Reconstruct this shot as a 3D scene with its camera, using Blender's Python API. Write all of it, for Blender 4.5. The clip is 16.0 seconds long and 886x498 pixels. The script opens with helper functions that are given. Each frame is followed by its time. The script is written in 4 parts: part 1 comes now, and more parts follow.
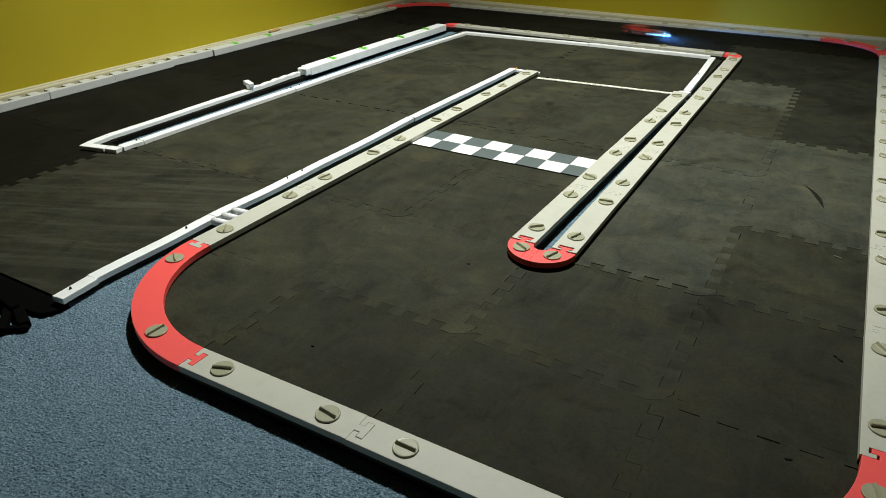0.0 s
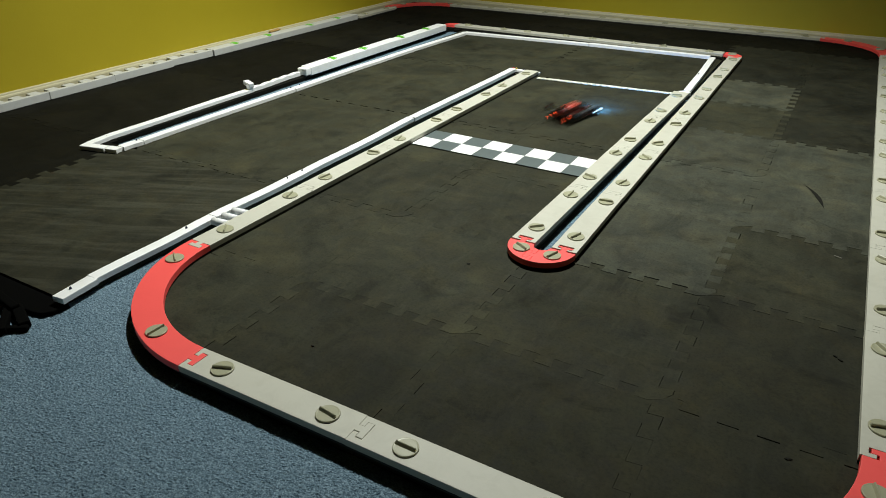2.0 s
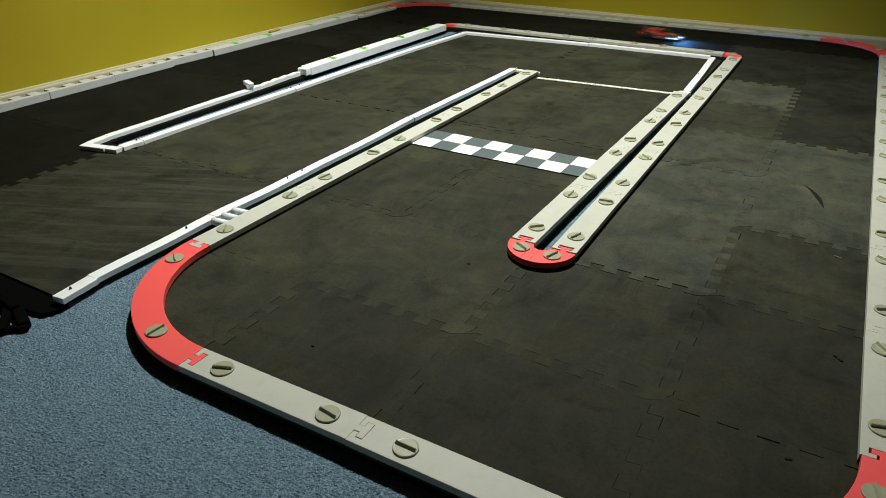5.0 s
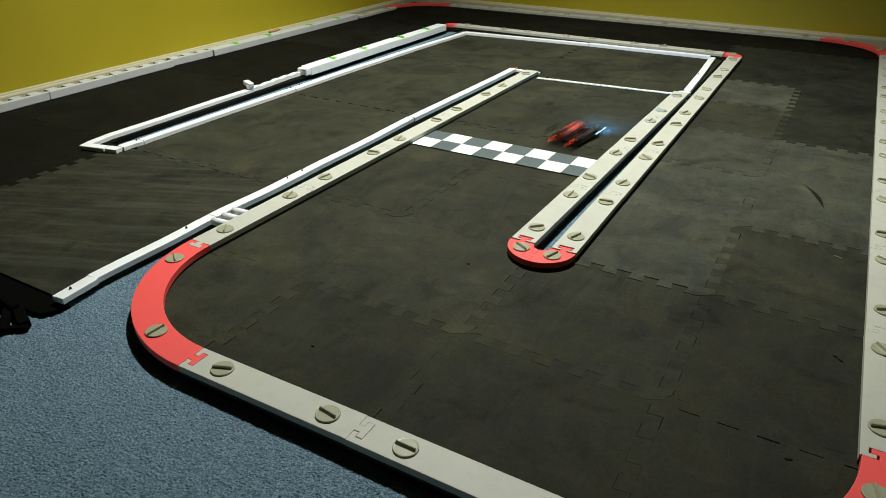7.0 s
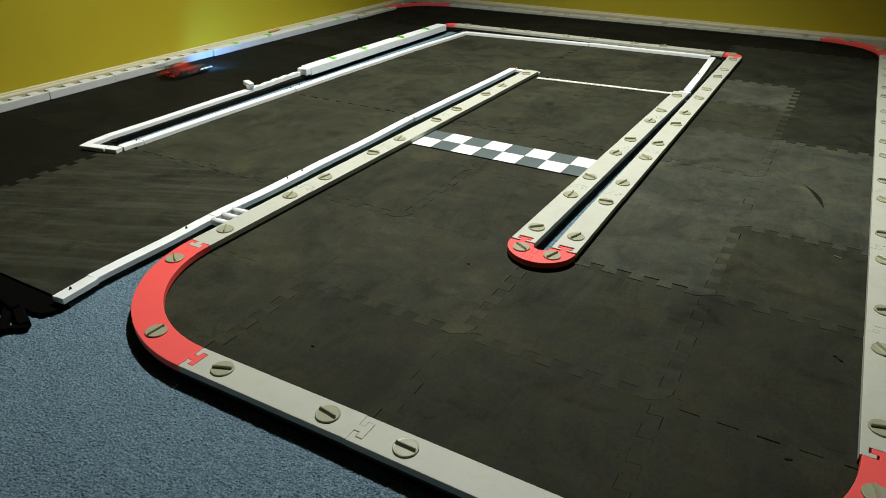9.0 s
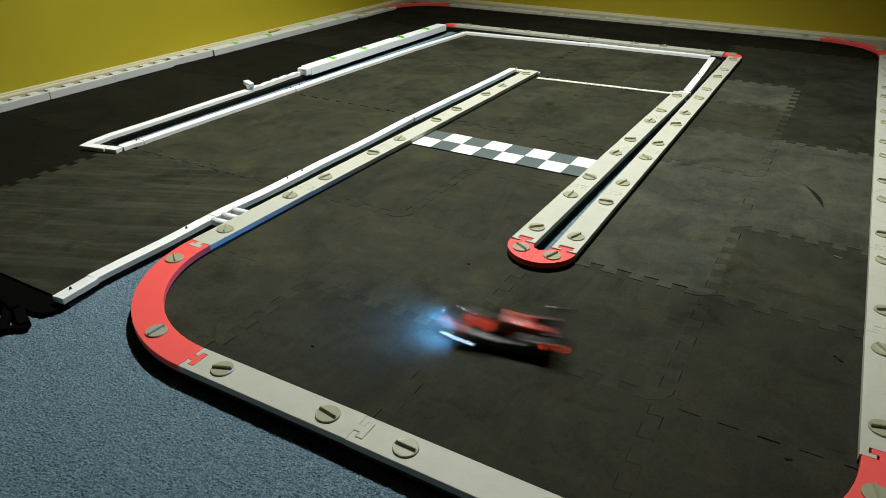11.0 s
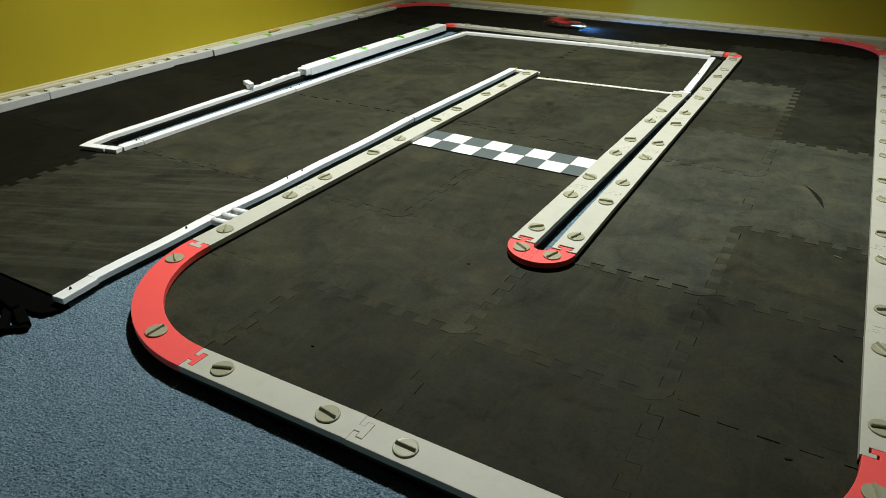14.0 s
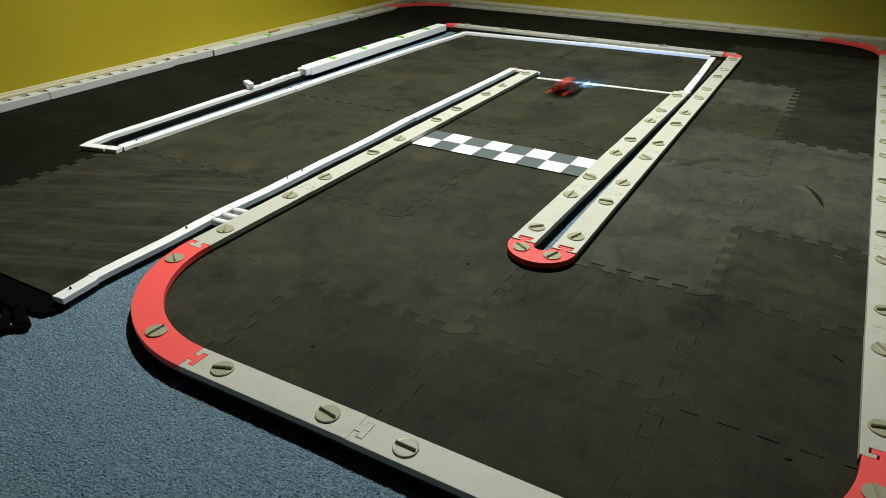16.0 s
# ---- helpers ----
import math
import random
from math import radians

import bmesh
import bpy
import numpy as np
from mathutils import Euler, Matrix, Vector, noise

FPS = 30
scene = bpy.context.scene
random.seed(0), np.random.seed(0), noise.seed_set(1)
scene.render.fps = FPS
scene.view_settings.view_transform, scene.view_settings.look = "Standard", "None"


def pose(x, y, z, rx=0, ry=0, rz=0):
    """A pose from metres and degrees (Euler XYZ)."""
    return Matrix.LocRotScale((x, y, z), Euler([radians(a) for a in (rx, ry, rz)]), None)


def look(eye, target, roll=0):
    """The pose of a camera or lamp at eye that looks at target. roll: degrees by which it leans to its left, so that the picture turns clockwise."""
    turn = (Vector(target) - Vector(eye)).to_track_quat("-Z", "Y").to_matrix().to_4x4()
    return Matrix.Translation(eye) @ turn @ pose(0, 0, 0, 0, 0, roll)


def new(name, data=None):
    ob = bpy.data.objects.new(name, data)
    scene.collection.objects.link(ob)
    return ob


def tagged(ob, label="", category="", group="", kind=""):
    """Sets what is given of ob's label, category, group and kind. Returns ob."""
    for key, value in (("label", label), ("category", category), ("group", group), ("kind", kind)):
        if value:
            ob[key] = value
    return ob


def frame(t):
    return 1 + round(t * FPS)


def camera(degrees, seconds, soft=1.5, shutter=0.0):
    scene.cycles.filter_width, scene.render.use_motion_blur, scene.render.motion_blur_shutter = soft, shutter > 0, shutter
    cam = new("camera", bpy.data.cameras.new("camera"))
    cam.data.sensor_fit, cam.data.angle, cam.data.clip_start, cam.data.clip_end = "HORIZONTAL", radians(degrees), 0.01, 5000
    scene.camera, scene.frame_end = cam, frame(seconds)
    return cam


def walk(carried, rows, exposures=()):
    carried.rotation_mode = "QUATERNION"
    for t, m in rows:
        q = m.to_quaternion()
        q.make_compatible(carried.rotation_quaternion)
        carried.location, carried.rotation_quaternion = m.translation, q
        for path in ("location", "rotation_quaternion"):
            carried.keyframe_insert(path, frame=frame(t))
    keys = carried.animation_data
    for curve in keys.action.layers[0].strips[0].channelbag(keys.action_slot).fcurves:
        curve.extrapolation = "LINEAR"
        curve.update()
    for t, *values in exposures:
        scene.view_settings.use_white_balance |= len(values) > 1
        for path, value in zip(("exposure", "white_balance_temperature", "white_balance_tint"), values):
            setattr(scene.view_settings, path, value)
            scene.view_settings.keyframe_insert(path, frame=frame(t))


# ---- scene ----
T = 0.30  # one puzzle tile, metres

cam = camera(65.52, 16.0, soft=0.95, shutter=0.7)
EYE = Vector((2.3287, -2.5398, 2.0149)) * T
AIM = Vector((-math.sin(0.5176) * math.cos(0.4925), math.cos(0.5176) * math.cos(0.4925), -math.sin(0.4925)))
STAND = look(EYE, EYE + AIM, 0.31)
walk(cam, [(0.0, STAND), (16.0, STAND)])

# ---- world and light ----
world = bpy.data.worlds.new("room_air")
scene.world = world
world.use_nodes = True
world.node_tree.nodes["Background"].inputs["Color"].default_value = (0.9, 0.95, 1.0, 1)
world.node_tree.nodes["Background"].inputs["Strength"].default_value = 0.0015
LAMP = (-0.55 * T, 3.60 * T, 2.22)
lamp_data = bpy.data.lights.new("ceiling_lamp_light", "SPOT")
lamp_data.energy, lamp_data.color = 362.0, (0.96, 1.0, 0.93)
lamp_data.spot_size, lamp_data.spot_blend, lamp_data.shadow_soft_size = radians(99), 0.95, 0.05
lamp_light = new("ceiling_lamp_light", lamp_data)
lamp_light.matrix_world = look(LAMP, (LAMP[0] - 0.03, LAMP[1] - 0.05, 0))
scene.view_settings.exposure = 0.0


# ---- materials ----
def mat(name, color, rough=0.6, metal=0.0, spec=0.5):
    m = bpy.data.materials.new(name)
    m.use_nodes = True
    b = m.node_tree.nodes["Principled BSDF"]
    b.inputs["Base Color"].default_value = (*color, 1)
    b.inputs["Roughness"].default_value = rough
    b.inputs["Metallic"].default_value = metal
    b.inputs["Specular IOR Level"].default_value = spec
    return m


def node(m, kind, **values):
    n = m.node_tree.nodes.new(kind)
    for k, v in values.items():
        n.inputs[k].default_value = v
    return n


def link(m, a, b):
    m.node_tree.links.new(a, b)


def bsdf(m):
    return m.node_tree.nodes["Principled BSDF"]


def coords(m, scale=(1, 1, 1)):
    g = m.node_tree.nodes.new("ShaderNodeNewGeometry")
    s = m.node_tree.nodes.new("ShaderNodeMapping")
    s.inputs["Scale"].default_value = scale
    link(m, g.outputs["Position"], s.inputs["Vector"])
    return s.outputs["Vector"]


def ramp(m, fac, stops):
    r = m.node_tree.nodes.new("ShaderNodeValToRGB")
    els = r.color_ramp.elements
    while len(els) < len(stops):
        els.new(0.5)
    for e, (p, c) in zip(els, stops):
        e.position, e.color = p, (*c, 1)
    link(m, fac, r.inputs["Fac"])
    return r.outputs["Color"]


def mix(m, fac, a, b, blend="MIX"):
    n = m.node_tree.nodes.new("ShaderNodeMix")
    n.data_type, n.blend_type = "RGBA", blend
    for k, v in ((0, fac), (6, a), (7, b)):
        if isinstance(v, (int, float)):
            n.inputs[k].default_value = v
        elif isinstance(v, tuple):
            n.inputs[k].default_value = (*v, 1)
        else:
            link(m, v, n.inputs[k])
    return n.outputs[2]


def bump(m, height, strength, distance):
    n = m.node_tree.nodes.new("ShaderNodeBump")
    n.inputs["Strength"].default_value, n.inputs["Distance"].default_value = strength, distance
    link(m, height, n.inputs["Height"])
    link(m, n.outputs["Normal"], bsdf(m).inputs["Normal"])


def noisy(m, vec, scale, detail=4, rough=0.6, distortion=0.0):
    n = node(m, "ShaderNodeTexNoise", Scale=scale, Detail=detail, Roughness=rough, Distortion=distortion)
    link(m, vec, n.inputs["Vector"])
    return n.outputs["Fac"]


def foam_material(name, tones, dust_color, spec=0.14, wiped=0.0):
    """Worn puzzle-mat foam: each tile has its own tone, with stains, tyre haze and dusty streaks."""
    m = mat(name, tones[1], 0.8, 0, spec)
    vec = coords(m)
    big = noisy(m, vec, 5.0, 5, 0.6, 0.9)
    mid = noisy(m, vec, 19, 7, 0.68, 0.8)
    fine = noisy(m, vec, 620, 3, 0.7)
    streak = noisy(m, coords(m, (30, 7, 1)), 1.0, 7, 0.7, 0.5)
    cross = noisy(m, coords(m, (6, 34, 1)), 1.0, 7, 0.7, 0.45)
    info = m.node_tree.nodes.new("ShaderNodeObjectInfo")
    c = ramp(m, info.outputs["Random"], [(0.0, tones[0]), (0.55, tones[1]), (1.0, tones[2])])
    c = mix(m, 1.0, c, ramp(m, big, [(0.30, (0.62, 0.64, 0.64)), (0.5, (1.0, 1.0, 1.0)), (0.68, (1.36, 1.34, 1.26))]), "MULTIPLY")
    c = mix(m, 1.0, c, ramp(m, mid, [(0.3, (0.72, 0.73, 0.74)), (0.7, (1.28, 1.27, 1.24))]), "MULTIPLY")
    # wiped dust, long smears across and along the lanes
    c = mix(m, ramp(m, streak, [(0.5, (0, 0, 0)), (0.8, (0.32, 0.32, 0.32))]), c, dust_color)
    c = mix(m, ramp(m, cross, [(0.56, (0, 0, 0)), (0.8, (0.34, 0.34, 0.34))]), c, dust_color)
    if wiped:
        # broad strokes of a cloth that left its dust in arcs
        turned = m.node_tree.nodes.new("ShaderNodeMapping")
        turned.inputs["Rotation"].default_value = (0, 0, radians(-24))
        link(m, coords(m), turned.inputs["Vector"])
        drawn = m.node_tree.nodes.new("ShaderNodeMapping")
        drawn.inputs["Scale"].default_value = (3.2, 36, 1)
        link(m, turned.outputs["Vector"], drawn.inputs["Vector"])
        wipe = noisy(m, drawn.outputs["Vector"], 1.0, 6, 0.66, 0.8)
        c = mix(m, ramp(m, wipe, [(0.46, (0, 0, 0)), (0.74, (wiped, wiped, wiped))]), c, dust_color)
    # brownish and greenish cast in patches
    cast = noisy(m, vec, 13, 4, 0.6, 0.7)
    c = mix(m, 1.0, c, ramp(m, cast, [(0.34, (0.96, 1.0, 1.04)), (0.5, (1.0, 1.0, 1.0)), (0.66, (1.05, 1.0, 0.92))]), "MULTIPLY")
    # rubber rubbed off in dark patches, and sparse small pits
    blot = noisy(m, vec, 9, 6, 0.72, 1.1)
    c = mix(m, 1.0, c, ramp(m, blot, [(0.30, (0.50, 0.51, 0.50)), (0.46, (1.0, 1.0, 1.0))]), "MULTIPLY")
    speck = noisy(m, vec, 85, 2, 0.5, 0.4)
    c = mix(m, ramp(m, speck, [(0.20, (0.7, 0.7, 0.7)), (0.26, (0, 0, 0))]), c, (0.010, 0.010, 0.009))
    pit = noisy(m, vec, 240, 2, 0.6)
    c = mix(m, 1.0, c, ramp(m, pit, [(0.3, (0.80, 0.80, 0.80)), (0.45, (1.0, 1.0, 1.0)), (0.7, (1.14, 1.14, 1.12))]), "MULTIPLY")
    link(m, c, bsdf(m).inputs["Base Color"])
    link(m, ramp(m, mid, [(0.3, (0.7, 0.7, 0.7)), (0.75, (0.9, 0.9, 0.9))]), bsdf(m).inputs["Roughness"])
    bump(m, fine, 0.3, 0.0006)
    return m


def plastic_foam(name, color, dirt, rough=0.55):
    m = mat(name, color, rough)
    vec = coords(m)
    n1 = noisy(m, vec, 28, 6, 0.7, 0.5)
    n2 = noisy(m, vec, 700, 2)
    fac = ramp(m, n1, [(0.45, (0, 0, 0)), (0.85, (0.6, 0.6, 0.6))])
    link(m, mix(m, fac, tuple(color), tuple(dirt)), bsdf(m).inputs["Base Color"])
    bump(m, n2, 0.18, 0.0004)
    return m


def carpet_material(name):
    m = mat(name, (0.1, 0.15, 0.2), 0.95, 0, 0.1)
    vec = coords(m)
    n1 = noisy(m, vec, 420, 3, 0.8, 0.4)
    n2 = noisy(m, vec, 30, 5, 0.65)
    n3 = noisy(m, coords(m, (300, 620, 300)), 1.0, 2, 0.6)
    c = ramp(m, n1, [(0.34, (0.030, 0.058, 0.082)), (0.48, (0.112, 0.178, 0.230)), (0.62, (0.262, 0.368, 0.440))])
    c = mix(m, 1.0, c, ramp(m, n3, [(0.34, (0.68, 0.70, 0.72)), (0.5, (1.0, 1.0, 1.0)), (0.68, (1.24, 1.22, 1.2))]), "MULTIPLY")
    c = mix(m, 0.22, c, mix(m, n2, (0.08, 0.135, 0.18), (0.30, 0.41, 0.50)))
    link(m, c, bsdf(m).inputs["Base Color"])
    bump(m, n1, 0.5, 0.002)
    return m


def wall_material():
    m = mat("yellow_wall_paint", (0.5, 0.41, 0.03), 0.6, 0, 0.35)
    vec = coords(m)
    n1 = noisy(m, vec, 3.0, 4)
    n2 = noisy(m, vec, 180, 3)
    link(m, mix(m, n1, (0.42, 0.332, 0.013), (0.51, 0.405, 0.020)), bsdf(m).inputs["Base Color"])
    bump(m, n2, 0.25, 0.0015)
    return m


def glow(name, color, strength):
    m = mat(name, (0.02, 0.02, 0.02), 0.3)
    bsdf(m).inputs["Emission Color"].default_value = (*color, 1)
    bsdf(m).inputs["Emission Strength"].default_value = strength
    return m


FOAM = foam_material("worn_black_foam", ((0.0245, 0.0246, 0.0150), (0.0285, 0.0285, 0.0173), (0.0335, 0.0335, 0.0205)), (0.064, 0.063, 0.042))
FOAM_LIGHTER = foam_material("lighter_black_foam", ((0.0390, 0.0405, 0.0290), (0.045, 0.0468, 0.0335), (0.054, 0.0560, 0.0405)), (0.088, 0.089, 0.066))
# streaks of wiped dust on a base darkened for the light fading leftwards
FOAM_WIPED = foam_material("dimmed_dust_wiped_foam", ((0.0190, 0.0191, 0.0120), (0.0204, 0.0204, 0.0128), (0.0218, 0.0218, 0.0136)), (0.066, 0.065, 0.045), 0.14, 0.70)
# the common foam darkened, painting in weaker light at the near edge
FOAM_NEAR_DIM = foam_material("near_dimmed_black_foam", ((0.0190, 0.0191, 0.0118), (0.0212, 0.0213, 0.0131), (0.0235, 0.0235, 0.0145)), (0.044, 0.0435, 0.0303))
# worn foam again, darkened to paint in the lamp's fall-off at the far right
FOAM_FAR_DIM = foam_material("far_dimmed_worn_foam", ((0.0158, 0.0160, 0.0107), (0.0190, 0.0192, 0.0126), (0.0225, 0.0226, 0.0150)), (0.039, 0.0385, 0.028), 0.12)
# a newer, blacker mat, with the dim light of the far lane in its colour
FOAM_NEW_DIM = foam_material("newer_and_dimmed_black_foam", ((0.0052, 0.0051, 0.0036), (0.0064, 0.0062, 0.0044), (0.0090, 0.0088, 0.0063)), (0.017, 0.0165, 0.012), 0.07)
GREY = plastic_foam("grey_rail_foam", (0.51, 0.502, 0.425), (0.40, 0.39, 0.32))
RED = plastic_foam("red_rail_foam", (0.92, 0.088, 0.080), (0.84, 0.075, 0.068))
DARKFOAM = mat("black_rail_core", (0.02, 0.02, 0.018), 0.7)
KNOB = plastic_foam("olive_grey_plastic", (0.36, 0.355, 0.24), (0.28, 0.27, 0.18), 0.34)
WHITE = plastic_foam("white_plastic", (0.90, 0.91, 0.91), (0.74, 0.74, 0.70), 0.4)
# the same white plastic, darkened to paint in weaker light along the wall
BLOCK_DIM_WHITE = plastic_foam("dimmed_white_plastic", (0.62, 0.63, 0.61), (0.48, 0.48, 0.44), 0.5)
CARPET = carpet_material("blue_grey_carpet")
WALL = wall_material()
BASE = plastic_foam("cream_baseboard_paint", (0.60, 0.55, 0.36), (0.48, 0.43, 0.27), 0.45)
# for the ceiling out of view: its grey is chosen to weaken the bounce
CEIL = plastic_foam("bounce_limiting_grey", (0.21, 0.21, 0.205), (0.17, 0.17, 0.165), 0.8)
LINE_WHITE = plastic_foam("white_vinyl", (0.85, 0.86, 0.84), (0.7, 0.7, 0.66), 0.45)
LINE_GREY = plastic_foam("slate_grey_vinyl", (0.10, 0.125, 0.125), (0.075, 0.09, 0.09), 0.45)
def tape_material():
    m = mat("speckled_cream_tape", (0.66, 0.65, 0.5), 0.5)
    n = noisy(m, coords(m), 150, 3, 0.6)
    link(m, ramp(m, n, [(0.34, (0.2, 0.2, 0.14)), (0.44, (0.6, 0.59, 0.46)), (0.58, (0.84, 0.84, 0.76))]), bsdf(m).inputs["Base Color"])
    return m


SCRAP = plastic_foam("dull_grey_scrap", (0.12, 0.118, 0.095), (0.05, 0.05, 0.04), 0.6)
YELLOW = plastic_foam("yellow_plastic", (0.8, 0.55, 0.03), (0.6, 0.4, 0.02), 0.4)
TAPE = tape_material()
GREEN = plastic_foam("green_vinyl", (0.12, 0.55, 0.03), (0.09, 0.4, 0.02), 0.5)
WOOD = plastic_foam("tan_wood", (0.46, 0.28, 0.09), (0.34, 0.19, 0.06), 0.6)
RUBBER = mat("black_rubber", (0.012, 0.012, 0.012), 0.75)
# black taken almost to nothing, so the edging's shade sits in the colour
MATT_BLACK = mat("matt_black_with_shade", (0.0030, 0.0030, 0.0029), 0.95, 0, 0.02)
MARK = mat("rubbed_rubber", (0.0135, 0.0135, 0.0105), 0.85, 0, 0.1)
SCREW = mat("blue_black_screw", (0.02, 0.025, 0.06), 0.35, 0.6)
CAR_BLACK = mat("car_black_lacquer", (0.012, 0.013, 0.016), 0.2)
CAR_GLASS = mat("car_tinted_window", (0.01, 0.01, 0.012), 0.08)
CAR_PALE = mat("car_pale_red_panel", (0.75, 0.30, 0.24), 0.3)
CAR_SILVER = mat("car_silver_trim", (0.42, 0.42, 0.42), 0.5, 0.4)
def livery_material(name, dark, glint):
    """Race-car wrap: red patches on black, thin silver flecks and dull highlights."""
    m = mat(name, (0.03, 0.02, 0.02), 0.42, 0, 0.35)
    tc = m.node_tree.nodes.new("ShaderNodeTexCoord")
    mp = m.node_tree.nodes.new("ShaderNodeMapping")
    mp.inputs["Scale"].default_value = (1.0, 0.45, 1.0)
    link(m, tc.outputs["Object"], mp.inputs["Vector"])
    n1 = noisy(m, mp.outputs["Vector"], 95, 2, 0.5, 0.4)
    n2 = noisy(m, mp.outputs["Vector"], 230, 2, 0.5, 0.2)
    c = ramp(m, n1, [(dark, (0.014, 0.013, 0.014)), (dark + 0.06, (0.20, 0.02, 0.012)), (dark + 0.14, (0.74, 0.055, 0.026))])
    c = mix(m, ramp(m, n2, [(glint, (0, 0, 0)), (glint + 0.05, (0.8, 0.8, 0.8))]), c, (0.5, 0.5, 0.47))
    link(m, c, bsdf(m).inputs["Base Color"])
    return m


CAR_LIVERY = livery_material("car_red_livery_wrap", 0.31, 0.66)
CAR_FENDER = livery_material("car_black_livery_wrap", 0.60, 0.61)
HEAD = glow("blue_white_headlight", (0.085, 0.35, 1.0), 20500.0)
SIDE = glow("white_side_lamp", (0.55, 0.8, 1.0), 6.0)
TAIL = glow("red_tail_light", (1.0, 0.085, 0.02), 4.0)


# ---- mesh helpers; plan positions are in tiles ----
def mesh_of(bm, name, material):
    me = bpy.data.meshes.new(name)
    bm.to_mesh(me)
    bm.free()
    me.materials.append(material)
    return me


def part(name, bm, material, parent=None, label="", m=None):
    """Links a bmesh as one mesh object, under a thing when one is given."""
    ob = new(name, mesh_of(bm, name, material))
    if parent:
        ob.parent = parent
    if m is not None:
        ob.matrix_basis = m
    if label:
        ob["label"] = label
    return ob


def thing(name, label, category, m=None, group=""):
    ob = new(name)
    ob.empty_display_size = 0.02
    if m is not None:
        ob.matrix_basis = m
    return tagged(ob, label, category, group)


def prism(pts, z0, z1, soft=0.0, bm=None, segs=2):
    """An upright solid from a counter-clockwise outline."""
    own = bmesh.new()
    low = [own.verts.new((x, y, z0)) for x, y in pts]
    top = [own.verts.new((x, y, z1)) for x, y in pts]
    n = len(pts)
    lid = own.faces.new(top)
    own.faces.new(low[::-1])
    for i in range(n):
        own.faces.new((low[i], low[(i + 1) % n], top[(i + 1) % n], top[i]))
    own.normal_update()
    if soft:
        bmesh.ops.bevel(own, geom=list(lid.edges), offset=soft, segments=segs, profile=0.6, affect="EDGES", clamp_overlap=True)
    own.normal_update()
    bmesh.ops.triangulate(own, faces=[f for f in own.faces if len(f.verts) > 4], ngon_method="EAR_CLIP")
    if bm is None:
        return own
    me = bpy.data.meshes.new("tmp")
    own.to_mesh(me)
    own.free()
    bm.from_mesh(me)
    bpy.data.meshes.remove(me)
    return bm


def block(x0, x1, y0, y1, z0, z1, soft=0.0, bm=None, segs=2):
    """A box with all edges rounded."""
    own = bmesh.new()
    bmesh.ops.create_cube(own, size=1, matrix=Matrix.Translation(((x0 + x1) / 2, (y0 + y1) / 2, (z0 + z1) / 2)) @ Matrix.Diagonal((x1 - x0, y1 - y0, z1 - z0, 1)))
    if soft:
        bmesh.ops.bevel(own, geom=list(own.edges), offset=soft, segments=segs, profile=0.6, affect="EDGES", clamp_overlap=True)
    if bm is None:
        return own
    me = bpy.data.meshes.new("tmp")
    own.to_mesh(me)
    own.free()
    bm.from_mesh(me)
    bpy.data.meshes.remove(me)
    return bm


def place(u, v, z=0.0, turn=0.0):
    return pose(u * T, v * T, z, 0, 0, turn)


MAT_Z = -0.012      # carpet level; the foam tiles' top is 0
RAIL_H = 0.0145


# ---- the room ----
def room():
    x0, x1, y0, y1, top = -4.90 * T, 11.0 * T, -9.0 * T, 9.08 * T, 2.3
    w = 0.1
    part("floor", block(x0 - w, x1 + w, y0 - w, y1 + w, MAT_Z - 0.05, MAT_Z - 0.004), CARPET)
    for name, b in (("wall_west", (x0 - w, x0, y0 - w, y1 + w)), ("wall_north", (x0, x1, y1, y1 + w)),
                    ("wall_east", (x1, x1 + w, y0 - w, y1 + w)), ("wall_south", (x0, x1, y0 - w, y0))):
        tagged(part(name, block(*b, MAT_Z - 0.05, top), WALL), "painted wall in deep mustard yellow", "wall", kind="structure")
    tagged(part("ceiling", block(x0 - w, x1 + w, y0 - w, y1 + w, top, top + 0.05), CEIL), "unseen ceiling, kept grey to limit bounced light", "ceiling", kind="structure")
    tagged(bpy.data.objects["floor"], "blue-grey cut pile carpet floor", "carpet", kind="structure")
    h = BASE_H
    for name, pts, m in (("baseboard_west", y1 - y0, pose(x0, y0, 0, 0, 0, 90)), ("baseboard_north", x1 - x0, pose(x1, y1, 0, 0, 0, 180))):
        bm = bmesh.new()
        prof = [(0, MAT_Z), (0.011, MAT_Z), (0.011, h - 0.012), (0.0095, h - 0.008), (0.007, h - 0.006), (0.006, h - 0.002), (0.003, h), (0, h)]
        a = [bm.verts.new((0, -d, z)) for d, z in prof]
        b = [bm.verts.new((pts, -d, z)) for d, z in prof]
        n = len(prof)
        for i in range(n):
            bm.faces.new((a[i], b[i], b[(i + 1) % n], a[(i + 1) % n]))
        bm.faces.new(a[::-1]), bm.faces.new(b)
        bmesh.ops.recalc_face_normals(bm, faces=bm.faces)
        if name.endswith("north"):
            m = pose(x0, y1, 0)
        ob = part(name, bm, BASE, m=m)
        tagged(ob, "low cream painted baseboard along the yellow wall", "baseboard", kind="structure")


BASE_H = 0.031
room()


